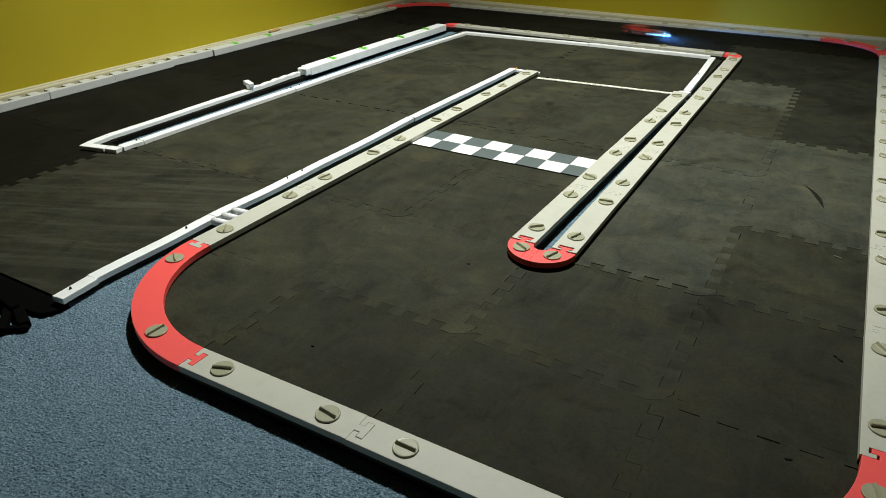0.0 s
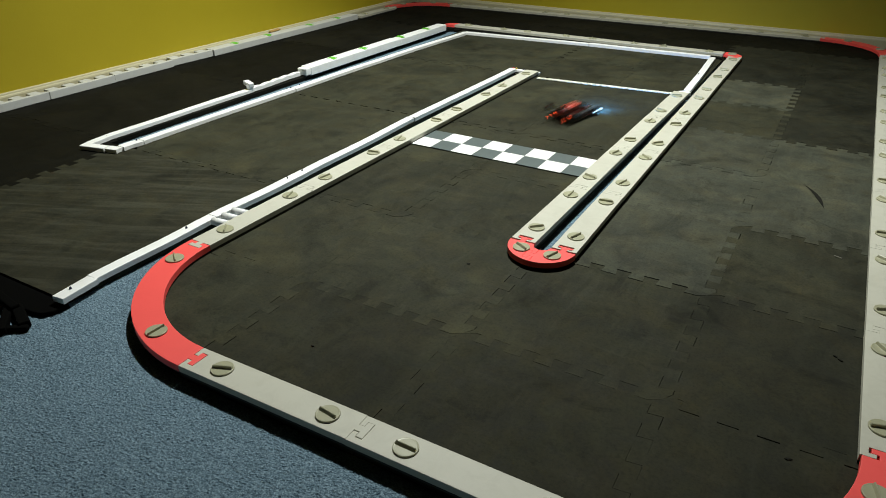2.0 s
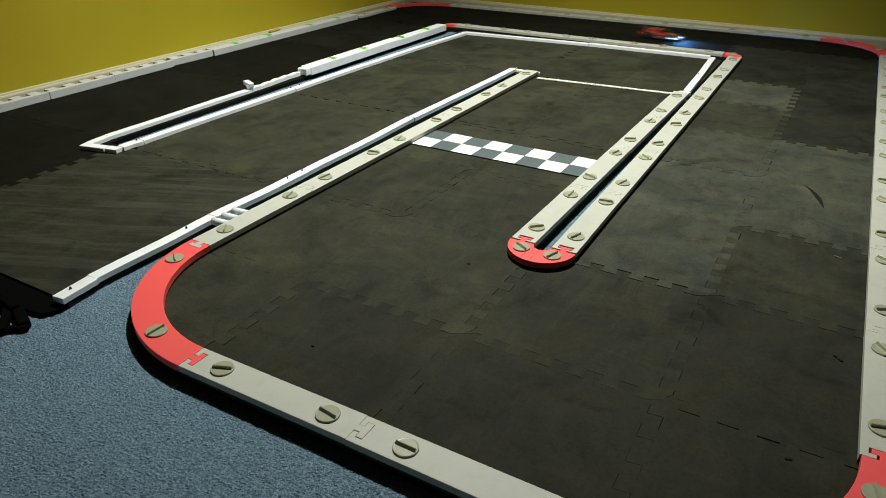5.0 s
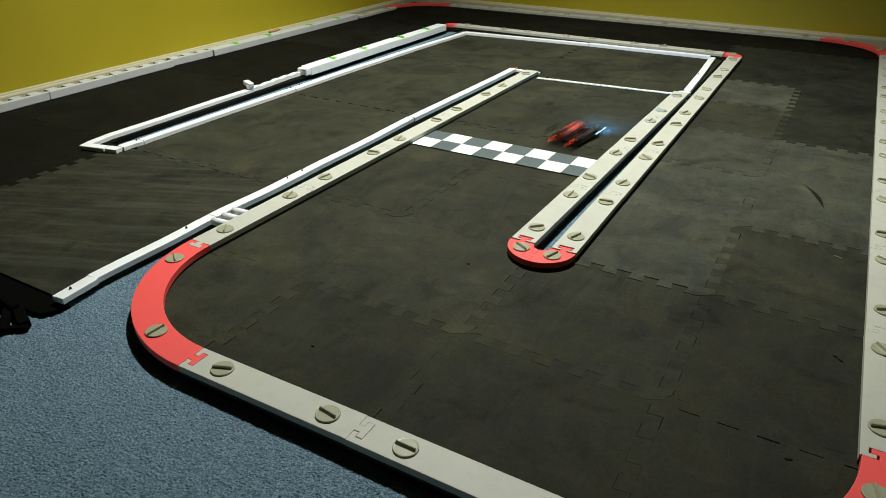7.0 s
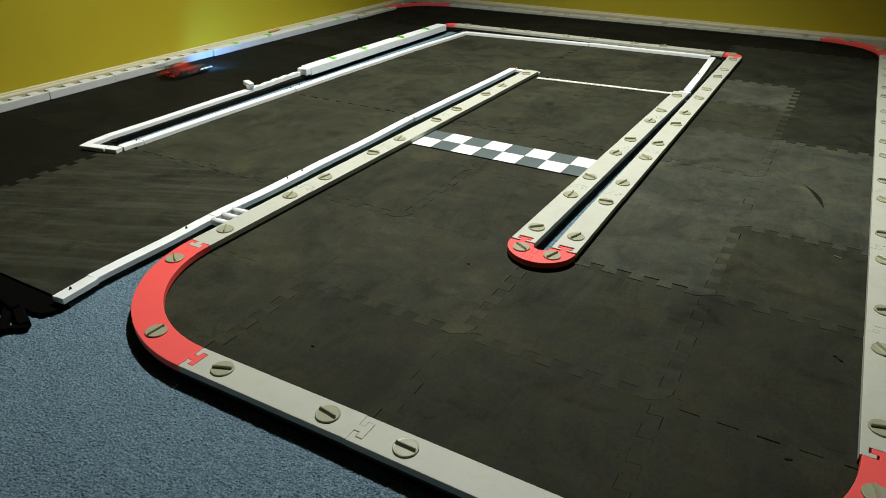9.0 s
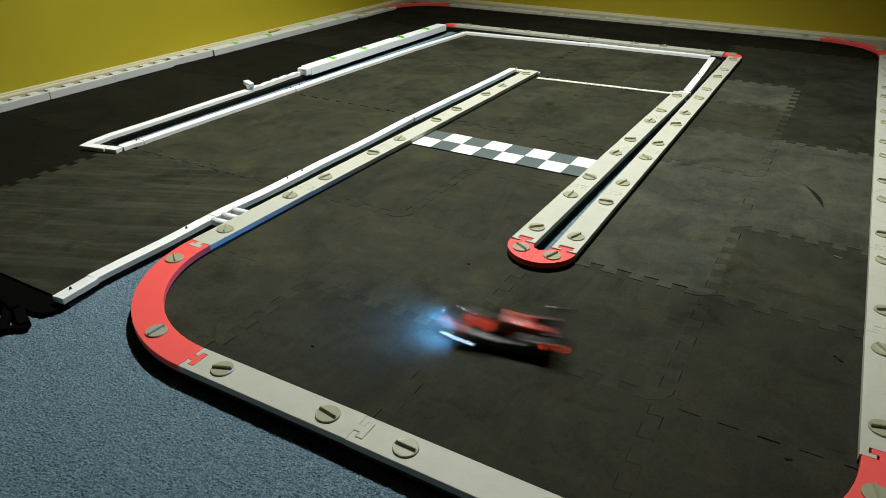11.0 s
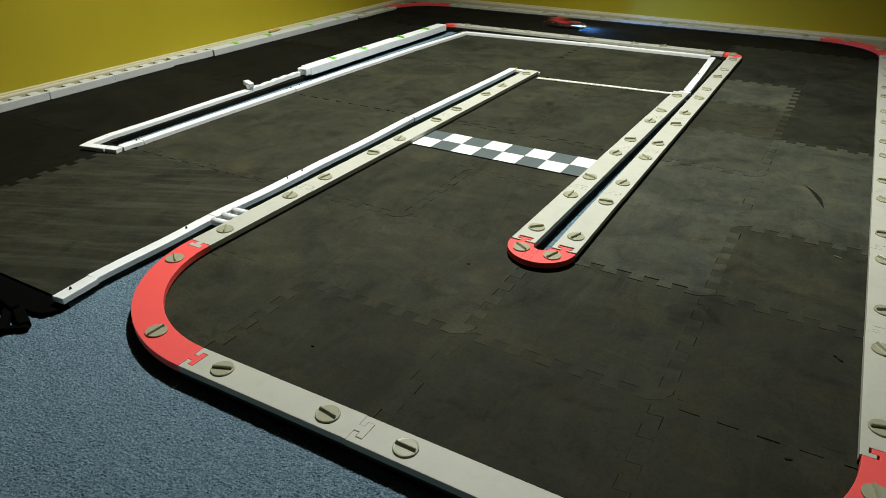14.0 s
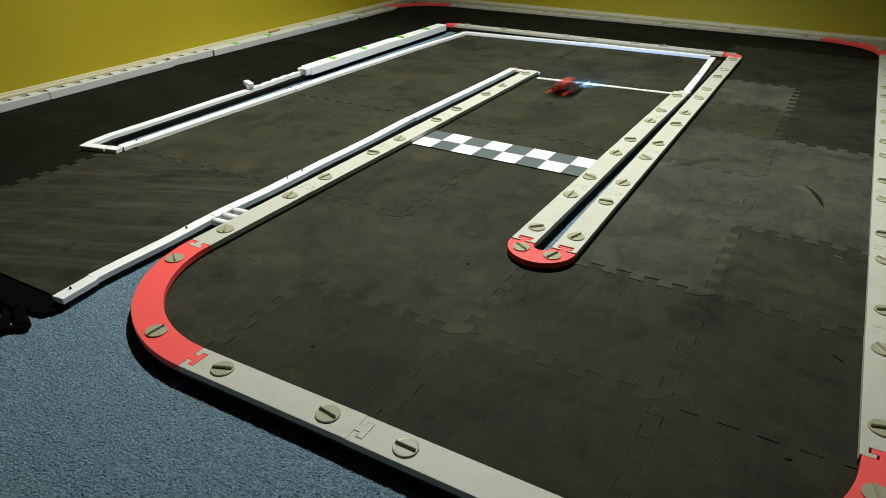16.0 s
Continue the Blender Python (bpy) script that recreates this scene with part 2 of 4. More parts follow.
def ceiling_lamp():
    lamp = thing("ceiling_lamp", "round white ceiling downlight above the track", "lamp", pose(LAMP[0], LAMP[1], 2.3))
    bm = bmesh.new()
    bmesh.ops.create_cone(bm, segments=40, radius1=0.10, radius2=0.075, depth=0.03, cap_ends=False, matrix=Matrix.Translation((0, 0, -0.015)))
    bmesh.ops.solidify(bm, geom=list(bm.faces), thickness=0.003)
    part("trim_ring", bm, WHITE, lamp)
    bm = bmesh.new()
    bmesh.ops.create_circle(bm, cap_ends=True, segments=32, radius=0.07)
    part("diffuser", bm, glow("warm_diffuser", (1, 0.95, 0.85), 4.0), lamp, m=pose(0, 0, -0.004, 180))


ceiling_lamp()


# ---- rails of the track: grey straights, red curves, round locking knobs ----
# the hooked tab of a joint, along and across the rail
TAB = [(0, 0.0), (0, 0.061), (0.026, 0.061), (0.026, 0.033), (0.058, 0.033), (0.058, 0.125), (0.026, 0.125), (0.026, 0.097), (0, 0.097), (0, 0.158)]
SLOT = [(0, 0.0), (0, 0.060), (0.0255, 0.060), (0.0255, 0.032), (0.0585, 0.032), (0.0585, 0.126), (0.0255, 0.126), (0.0255, 0.098), (0, 0.098), (0, 0.158)]


def knob_mesh():
    """A low round button: a rim, one half of the face dished, and a finger bar that stands across the middle."""
    bm = bmesh.new()
    r, n = 0.053 * T, 32
    rings = []
    for rad, z in ((r, 0.0), (r, 0.0019), (r * 0.975, 0.0025), (r * 0.93, 0.0027), (r * 0.86, 0.0023)):
        rings.append([bm.verts.new((rad * math.cos(2 * math.pi * i / n), rad * math.sin(2 * math.pi * i / n), z)) for i in range(n)])
    for a, b in zip(rings, rings[1:]):
        for i in range(n):
            bm.faces.new((a[i], a[(i + 1) % n], b[(i + 1) % n], b[i]))
    bm.faces.new(rings[-1])
    bm.faces.new(rings[0][::-1])
    # the bar, with a sloped back
    x, out = r * 0.90, []
    for sx in (-1, 1):
        out.append([bm.verts.new((sx * x * k, y, z)) for y, z, k in ((-0.0013, 0.0020, 1), (-0.0010, 0.0062, 0.95), (-0.0002, 0.0068, 0.93), (0.0006, 0.0062, 0.95), (0.0026, 0.0020, 1))])
    for i in range(4):
        bm.faces.new((out[0][i], out[1][i], out[1][i + 1], out[0][i + 1]))
    bm.faces.new(out[0]), bm.faces.new(out[1][::-1])
    bmesh.ops.recalc_face_normals(bm, faces=bm.faces)
    me = mesh_of(bm, "knob", KNOB)
    for p in me.polygons:
        p.use_smooth = len(p.vertices) == 4 and p.center.xy.length > r * 0.84
    return me


KNOB_MESH = knob_mesh()


def add_knob(parent, x, y, z, turn):
    k = new("knob", KNOB_MESH)
    k.parent, k.matrix_basis = parent, pose(x, y, z, 0, 0, turn)
    return k


def joint(kind):
    """The outline of a rail's end, across from 0 to its width; positive along means out of the rail."""
    if kind == "tab":
        return [(a - 0.0005, c) for a, c in TAB]
    if kind == "slot":
        return [(-a, c) for a, c in SLOT]
    return [(-0.0008, 0.0), (-0.0008, 0.158)]


STRAIGHTS = {}


def straight_mesh(length, first, last):
    key = (round(length, 3), first, last)
    if key not in STRAIGHTS:
        w = 0.158
        pts = [(-a, c) for a, c in joint(first)][::-1] + [(length + a, c) for a, c in joint(last)]
        bm = prism([(x * T, (y - w / 2) * T) for x, y in pts], 0.0045, RAIL_H, 0.0008)
        low = block(0.003 * T, (length - 0.003) * T, -0.077 * T, 0.077 * T, 0.0, 0.0044)
        STRAIGHTS[key] = (mesh_of(bm, "rail_bar", GREY), mesh_of(low, "rail_base", DARKFOAM))
    return STRAIGHTS[key]


def rail_run(u0, v0, u1, v1, count, label, group, first="tab", last="tab", bars=()):
    """A straight run of rails from one plan point to another; bars: how far each knob is turned, in degrees on the plan."""
    run = math.hypot(u1 - u0, v1 - v0)
    ang = math.degrees(math.atan2(v1 - v0, u1 - u0))
    step = run / count
    for i in range(count):
        a0 = i * step - (0.04 if i else 0.0)
        a1 = (i + 1) * step - (0.04 if i < count - 1 else 0.0)
        f = a0 / run
        jig = random.uniform(-0.2, 0.2)
        rail = thing("track_rail", label, "track rail", place(u0 + (u1 - u0) * f, v0 + (v1 - v0) * f, 0, ang + jig), group)
        for kind, me in zip(("rail_bar", "rail_base"), straight_mesh(a1 - a0, first if i == 0 else "slot", last if i == count - 1 else "tab")):
            new(kind, me).parent = rail
        for k, q in enumerate((0.2, 0.81)):
            turn = bars[2 * i + k] - ang if 2 * i + k < len(bars) else random.uniform(-80, 80)
            add_knob(rail, ((i + q) * step - a0) * T, random.uniform(-0.004, 0.004) * T, RAIL_H, turn)


def rail_curve(cu, cv, r_mid, a0, a1, label, knobs=(), w=0.158, first="slot", last="slot"):
    """A red curve about a plan point from angle a0 to a1, counter-clockwise."""
    curve = thing("track_curve_rail", label, "track rail", place(cu, cv), "red curve rails")
    n = 20
    ri, ro = r_mid - w / 2, r_mid + w / 2

    def at(a, r):
        return (r * math.cos(radians(a)) * T, r * math.sin(radians(a)) * T)

    def end(profile, a, way):
        # laid along the tangent at angle a, across from inner to outer radius
        c, s = math.cos(radians(a)), math.sin(radians(a))
        return [((ri + q * w / 0.158) * c * T - p * way * s * T, (ri + q * w / 0.158) * s * T + p * way * c * T) for p, q in profile]
    outer = [at(a0 + (a1 - a0) * i / n, ro) for i in range(1, n)]
    inner = [at(a1 + (a0 - a1) * i / n, ri) for i in range(1, n)]
    if ri < 0.07:
        inner = inner[6:-6]
    pts = end(joint(first), a0, -1) + outer + end(joint(last), a1, 1)[::-1] + inner
    part("curve_bar", prism(pts, 0.0035, RAIL_H, 0.0008), RED, curve)
    lo = [at(a0 + (a1 - a0) * i / n, ro - 0.006) for i in range(n + 1)] + [at(a1 + (a0 - a1) * i / n, ri + 0.006) for i in range(n + 1)]
    part("curve_base", prism(lo, 0.0, 0.0034), DARKFOAM, curve, "black underside of the rail")
    for a, turn in knobs:
        x, y = at(a, r_mid)
        add_knob(curve, x, y, RAIL_H, turn)
    return curve


GREY_LABEL = "grey foam track rail with two round locking knobs"
RED_LABEL = "red foam curve rail with round locking knobs"
# outer border
rail_run(0.028, -0.868, 2.0, -0.860, 2, GREY_LABEL, "grey track rails", first="slot", bars=(22, 172, 179, 1))
rail_run(-0.812, -0.028, -0.780, 5.02, 5, GREY_LABEL, "grey track rails", last="flat", bars=(127, 107, 83, 9, 106, 2, 9, 43, 93, 44))
rail_run(2.838, 0.0, 2.826, 8.08, 8, GREY_LABEL, "grey track rails", first="slot", bars=(17, 129, 26, 150, 6, 138, 3, 157, 173, 165, 163, 7))
rail_run(2.0, 8.935, -4.0, 8.80, 6, GREY_LABEL, "grey track rails")
rail_run(-4.70, 6.93, -4.70, 7.98, 1, GREY_LABEL, "grey track rails", first="flat")
rail_curve(0.026, -0.030, 0.838, 180, 270, RED_LABEL, ((195.5, 143), (249, 88)), last="tab")
rail_curve(2.0, 0.0, 0.846, 270, 360, RED_LABEL, ((295, 30), (346, 105)), first="slot", last="tab")
rail_curve(2.0, 8.10, 0.825, 0, 90, RED_LABEL, ((25, 10), (65, 20)))
rail_curve(-3.97, 7.98, 0.81, 90, 180, RED_LABEL, ((115, 10), (155, 20)))
# island
rail_run(0.886, 1.0, 0.948, 4.97, 4, GREY_LABEL, "grey track rails", first="slot", last="flat", bars=(45, 89, 157, 76, 31, 85, 156, 19))
rail_run(1.152, 1.0, 1.154, 7.01, 6, GREY_LABEL, "grey track rails", first="slot", last="slot", bars=(71, 6, 75, 133, 50, 31, 72, 151, 170, 31, 179, 14))
rail_curve(1.020, 0.985, 0.133, 180, 270, "small red foam end rail with a round locking knob", ((219, 150),), first="tab", last="slot")
rail_curve(1.020, 0.985, 0.133, 270, 360, "small red foam end rail with a round locking knob", ((318, 71),), first="tab", last="tab")
rail_run(-2.95, 7.13, 0.99, 7.16, 4, GREY_LABEL, "grey track rails", first="flat", last="flat")
rail_curve(1.000, 7.01, 0.152, 0, 90, "small red foam corner rail beside a grey rail", ((50, 20),), first="tab", last="flat")
rail_curve(-2.95, 7.04, 0.09, 90, 180, "small red foam corner rail beside a grey rail", (), first="flat", last="flat")


# ---- white strips ----
def strip(u0, v0, u1, v1, w, h, label="", wob=0.0, seg=8, name="white_strip", z=0.0, group="white border strips", scallop=0.0):
    """A white plastic channel strip between two plan points, a little bowed."""
    run = math.hypot(u1 - u0, v1 - v0) * T
    ang = math.degrees(math.atan2(v1 - v0, u1 - u0))
    bm = bmesh.new()
    hw = w * T / 2
    prof = [(-hw, 0), (hw, 0), (hw, h - 0.0014), (hw - 0.0005, h - 0.0004), (hw - 0.0014, h), (-hw + 0.0014, h), (-hw + 0.0005, h - 0.0004), (-hw, h - 0.0014)]
    rings = []
    for i in range(seg + 1):
        s = i / seg
        bow = wob * math.sin(s * math.pi * 2.0 + u0 * 5) * T * 0.01
        lift = 0.0 if i in (0, seg) else wob * 0.0006 * math.sin(s * 9 + v0) + scallop * abs(math.sin(s * math.pi * 5))
        rings.append([bm.verts.new((s * run, y + bow, zz + (lift if zz > 0.001 else 0))) for y, zz in prof])
    n = len(prof)
    for a, b in zip(rings, rings[1:]):
        for i in range(n):
            bm.faces.new((a[i], b[i], b[(i + 1) % n], a[(i + 1) % n]))
    bm.faces.new(rings[0]), bm.faces.new(rings[-1][::-1])
    bmesh.ops.recalc_face_normals(bm, faces=bm.faces)
    ob = part(name, bm, WHITE, m=place(u0, v0, z, ang))
    return tagged(ob, label or "long white plastic border strip on the foam mat", "border strip", group)


H1 = 0.0105
# beside the grey rail of the start straight
strip(-1.008, -0.85, -1.034, -0.62, 0.080, H1)
strip(-1.040, -0.618, -1.058, 0.30, 0.078, H1, wob=0.4)
strip(-1.056, 0.302, -1.046, 1.22, 0.080, H1 + 0.0006, wob=0.4)
strip(-1.048, 1.223, -1.068, 2.80, 0.076, H1, wob=0.6)
strip(-1.058, 2.803, -1.036, 5.03, 0.078, H1 + 0.001, wob=0.4)
strip(-1.060, 5.055, -0.70, 5.045, 0.05, H1 * 0.8)
# pocket between the second and third lane
strip(-3.040, 0.80, -3.066, 1.00, 0.074, H1)
strip(-3.072, 1.004, -3.080, 2.74, 0.074, H1, wob=0.4)
strip(-3.080, 2.78, -3.10, 3.60, 0.055, H1 + 0.001, wob=0.5, seg=40, scallop=0.0028, label="wavy white plastic trim strip on the foam mat")
strip(-3.055, 0.758, -2.815, 0.812, 0.080, H1)
strip(-2.812, 0.822, -2.700, 0.846, 0.080, H1 * 0.95)
strip(-2.735, 0.885, -2.728, 1.075, 0.085, H1 * 0.97, wob=0.5)
strip(-2.724, 1.080, -2.708, 3.02, 0.078, H1, wob=0.4)
strip(-2.704, 3.03, -2.668, 4.98, 0.080, H1, wob=0.5)
strip(-2.668, 4.985, -2.580, 6.72, 0.078, H1, wob=0.3)
# across the far end and down to the island
strip(-2.585, 6.725, -0.74, 6.890, 0.075, H1, wob=0.3)
strip(-0.735, 6.890, 0.86, 6.945, 0.075, H1 + 0.001, wob=0.3)
strip(0.905, 6.90, 0.975, 5.12, 0.075, H1 * 0.95, wob=0.3)
strip(0.930, 5.00, 1.005, 5.07, 0.085, H1 * 1.1)


def beam(u, v0, v1, w, h, label, arrows, ends=True):
    """A hollow-ended white beam with green arrow stickers on top."""
    b = thing("white_beam", label, "border beam", place(u, v0), "white beams")
    L = (v1 - v0) * T
    hw = w * T / 2
    cut = L * 0.60
    part("beam_body", block(-hw, hw, 0.012 if ends else 0, cut, 0.0, h, 0.0022), WHITE, b)
    part("beam_body", block(-hw + 0.0025, hw + 0.0020, cut + 0.0006, L, 0.0, h - 0.0012, 0.0022), WHITE, b)
    if ends:
        part("end_plug", block(-hw * 0.86, hw * 0.86, -0.012, 0.013, 0.003, h * 0.93, 0.0025), WHITE, b)
    for s in arrows:
        arrow_part(b, 0, (s - v0) * T, h)
    return b


def arrow_part(parent, x, y, z):
    bm = bmesh.new()
    pts = [(-0.004, -0.014), (0.004, -0.014), (0.004, 0.002), (0.011, 0.002), (0.0, 0.015), (-0.011, 0.002), (-0.004, 0.002)]
    prism([(px * 1.85, py * 1.6) for px, py in pts], 0, 0.0008, 0, bm)
    a = part("arrow_sticker", bm, GREEN, parent, "small green arrow sticker", m=pose(x, y, z, 0, 0, 70 + random.uniform(-15, 15)))
    return a


beam(-3.045, 3.62, 6.82, 0.155, 0.028, "thick white plastic beam with green arrow stickers", (4.16, 4.80, 5.68, 6.36))


def small_post():
    b = thing("white_bracket", "small upright white plastic bracket on the border strip", "bracket", place(-3.075, 2.76, 0))
    part("foot", block(-0.004, 0.011, -0.009, 0.009, 0.0, 0.024, 0.0015), WHITE, b)
    part("tongue", block(-0.022, 0.012, -0.010, 0.008, 0.0185, 0.0315, 0.002), WHITE, b, m=pose(0, 0, 0.002, 0, 9, -14))


small_post()


def wall_block(v0, v1, notched, arrows=(), u=-4.65, turn=0.0):
    """A white wall-side block; the older ones have open notches along their back."""
    b = thing("wall_border_block", "white plastic border block with notched back" if notched else "white plastic border block with green arrow stickers",
              "border block", place(u, v0, 0, turn), "border blocks along the wall")
    L, h, w = (v1 - v0) * T - 0.002, 0.024, 0.155 * T
    if notched:
        part("front_wall", block(-0.016, 0, 0, L, 0, h, 0.0015), BLOCK_DIM_WHITE, b)
        n = max(2, round(L / 0.058))
        for i in range(n):
            y = (i + 0.2) * L / n
            part("tooth", block(-w, -0.0155, y, y + L / n * 0.58, 0, h - 0.001, 0.0015), BLOCK_DIM_WHITE, b)
    else:
        part("block_body", block(-w, 0, 0, L, 0, h, 0.002), BLOCK_DIM_WHITE, b)
    for s in arrows:
        arrow_part(b, -w * 0.5, (s - v0) * T, h)


for a, c, at in ((-0.9, 0.0, -4.61), (0.0, 0.75, -4.61), (0.75, 1.51, -4.612), (1.51, 2.30, -4.622), (2.30, 3.13, -4.645)):
    wall_block(a, c, True, u=at, turn=1.0)
wall_block(3.145, 3.785, True, u=-4.70, turn=-2.0)
wall_block(3.79, 6.9, False, (4.23, 4.87, 5.78, 6.45), u=-4.66, turn=0.0)


def wood_scrap():
    ob = part("wood_scrap", block(-0.008, 0.008, -0.034, 0.034, 0, 0.0032, 0.0008), WOOD, m=pose(-4.845 * T, 5.13 * T, 0.0262, 0, 8, 6))
    tagged(ob, "small strip of bare tan wood on the border block", "wood scrap")


wood_scrap()


def spacer(u, v, turn):
    """A short white tube laid between strip and rail."""
    bm = bmesh.new()
    r, L = 0.0078, 0.036
    bmesh.ops.create_cone(bm, segments=24, cap_ends=True, radius1=r, radius2=r, depth=L, matrix=Matrix.Rotation(radians(90), 4, "Y"))
    bmesh.ops.bevel(bm, geom=[e for e in bm.edges if len(e.link_faces) == 2 and e.calc_face_angle() > 1], offset=0.0008, segments=2, affect="EDGES")
    ob = part("spacer_tube", bm, WHITE, m=place(u, v, r, turn))
    for p in ob.data.polygons:
        p.use_smooth = len(p.vertices) == 4
    tagged(ob, "short white plastic tube between strip and rail", "tube", "white spacer tubes")


for v in (0.262, 0.352, 0.445):
    spacer(-0.95, v, 5)


def screw(u, v, z):
    bm = bmesh.new()
    bmesh.ops.create_cone(bm, segments=10, cap_ends=True, radius1=0.0022, radius2=0.0016, depth=0.004, matrix=Matrix.Translation((0, 0, 0.002)))
    tagged(part("screw", bm, SCREW, m=place(u, v, z)), "tiny dark screw head in the white strip", "screw", "screws")


for u, v in ((-1.058, 0.08), (-1.058, 1.048), (-1.060, 1.219), (-1.024, -0.76), (-2.728, 2.957), (-2.720, 3.010), (-2.716, 3.150), (-2.740, 1.05), (-0.74, 5.045), (0.93, 5.9)):
    screw(u, v, H1)


def pin(u, v, material, label):
    bm = bmesh.new()
    bmesh.ops.create_uvsphere(bm, u_segments=10, v_segments=6, radius=0.0034, matrix=Matrix.Translation((0, 0, 0.0014)) @ Matrix.Diagonal((1, 1, 0.8, 1)))
    tagged(part("push_pin", bm, material, m=place(u, v, H1)), label, "push pin", "push pins")


pin(-1.035, 5.045, RED, "tiny red push pin in the white strip")
pin(-1.000, 5.050, YELLOW, "tiny yellow push pin in the white strip")
pin(-0.905, 5.050, SCREW, "tiny dark blue push pin in the white strip")


def tripod_foot():
    """A folded stand's black end: crossed struts with a rubber pad."""
    b = thing("black_stand_foot", "black plastic stand foot on the carpet", "stand foot", place(-1.10, -1.05, MAT_Z))

    def strut(name, u0, v0, u1, v1, w, z0, z1):
        x0, y0, x1, y1 = ((u0 + 1.10) * T, (v0 + 1.05) * T, (u1 + 1.10) * T, (v1 + 1.05) * T)
        part(name, block(0, math.hypot(x1 - x0, y1 - y0), -w / 2, w / 2, z0, z1, 0.003), MATT_BLACK, b, m=pose(x0, y0, 0, 0, 0, math.degrees(math.atan2(y1 - y0, x1 - x0))))

    strut("upper_strut", -1.45, -0.955, -1.15, -1.00, 0.014, 0.004, 0.018)
    strut("hinge", -1.19, -0.975, -0.99, -1.055, 0.017, 0.0, 0.013)
    strut("lower_strut", -1.10, -1.15, -0.965, -1.055, 0.010, 0.0, 0.009)
    strut("cross_strut", -1.22, -1.00, -1.04, -1.15, 0.013, 0.0, 0.012)
    strut("pad", -1.30, -1.06, -1.12, -1.16, 0.016, 0.0, 0.010)


tripod_foot()


def finish_line():
    line = thing("finish_line", "chequered white and slate grey finish line", "finish line", place(0, 0), "")
    u0, u1, v0, v1 = -0.728, 0.835, 2.256, 2.664
    n = 8
    du, dv = (u1 - u0) / n, (v1 - v0) / 2
    me = [mesh_of(prism([(0, 0), (du * T - 0.0003, 0), (du * T - 0.0003, dv * T - 0.0003), (0, dv * T - 0.0003)], 0.0008, 0.0016), "square", m) for m in (LINE_WHITE, LINE_GREY)]
    for i in range(n):
        for j in range(2):
            ob = new("white_square" if (i + j) % 2 == 0 else "grey_square", me[(i + j) % 2])
            ob.parent, ob.matrix_basis = line, place(u0 + i * du, v0 + j * dv + 0.018 * i / n, 0)


finish_line()


def timing_tape():
    bm = bmesh.new()
    prism([(0, -0.0085), (1.52 * T, -0.0085), (1.52 * T, 0.0085), (0, 0.0085)], 0.0002, 0.0026, 0.0006, bm)
    ob = part("timing_strip", bm, TAPE, m=place(-0.66, 4.885, 0, math.degrees(math.atan2(0.13, 1.45))))
    tagged(ob, "thin cream speckled tape strip across the lane", "tape strip")


timing_tape()


def edge_strip():
    """A thin black foam edging in front of the second lane, its colour near-black to hold the shade there."""
    pts = [(-2.9, -0.985), (-1.16, -0.965), (-1.07, -0.962), (-1.015, -0.945), (-0.985, -0.905), (-0.975, -0.818), (-2.9, -0.818)]
    bm = prism([(u * T, v * T) for u, v in pts], MAT_Z, -0.0045, 0.002)
    tagged(part("shaded_edging", bm, MATT_BLACK), "black foam edging strip along the mat, its shade in its colour", "edging")


edge_strip()


def tyre_mark(ends, wide, material, label):
    """A rubber smear, curved, thin as paint, thick in its middle and frayed at its ends."""
    a, b, c = (Vector(q) * T for q in ends)
    bm = bmesh.new()
    n = 18
    for i in range(n + 1):
        s = i / n
        q = a * (1 - s) ** 2 + b * 2 * s * (1 - s) + c * s * s
        d = ((b - a) * (1 - s) + (c - b) * s).normalized()
        w = wide * math.sin(math.pi * s ** 1.5) ** 1.2 * random.uniform(0.85, 1.1) + 0.0004
        for k in (-1, 1):
            bm.verts.new((q.x - k * d.y * w, q.y + k * d.x * w, 0.0))
    bm.verts.ensure_lookup_table()
    for i in range(n):
        bm.faces.new((bm.verts[2 * i], bm.verts[2 * i + 1], bm.verts[2 * i + 3], bm.verts[2 * i + 2]))
    bmesh.ops.recalc_face_normals(bm, faces=bm.faces)
    tagged(part("tyre_mark", bm, material, m=pose(0, 0, 0.0004)), label, "tyre mark", "tyre marks")


def crumb(u, v, r, turn):
    """A flat crumb of worn tyre rubber."""
    bm = bmesh.new()
    n = 9
    ring = [(math.cos(2 * math.pi * i / n) * r * random.uniform(0.7, 1.2), math.sin(2 * math.pi * i / n) * r * random.uniform(0.3, 0.55)) for i in range(n)]
    prism(ring, -0.0018, 0.0003, 0.0001, bm, 1)
    tagged(part("rubber_crumb", bm, MARK, m=place(u, v, 0, turn)), "tiny black crumb of tyre rubber on the foam", "rubber crumb", "rubber crumbs")


def floor_scraps():
    ob = part("paper_scrap", block(-0.0068, 0.0068, -0.0017, 0.0017, 0, 0.0005), SCRAP, m=place(2.60, 1.85, -0.0002, -20))
    tagged(ob, "tiny pale scrap lying on the foam tile", "scrap")


floor_scraps()
tyre_mark(((2.30, 3.00), (2.42, 2.86), (2.47, 2.60)), 0.0046, MARK, "curved black rubber mark on the foam tile")
for u, v, r, turn in ((0.416, -0.468, 0.0030, 10), (2.645, 0.733, 0.0032, -30), (2.672, 0.709, 0.0036, -25), (0.691, 0.640, 0.0034, 25), (2.525, -0.111, 0.0040, 20)):
    crumb(u, v, r, turn)


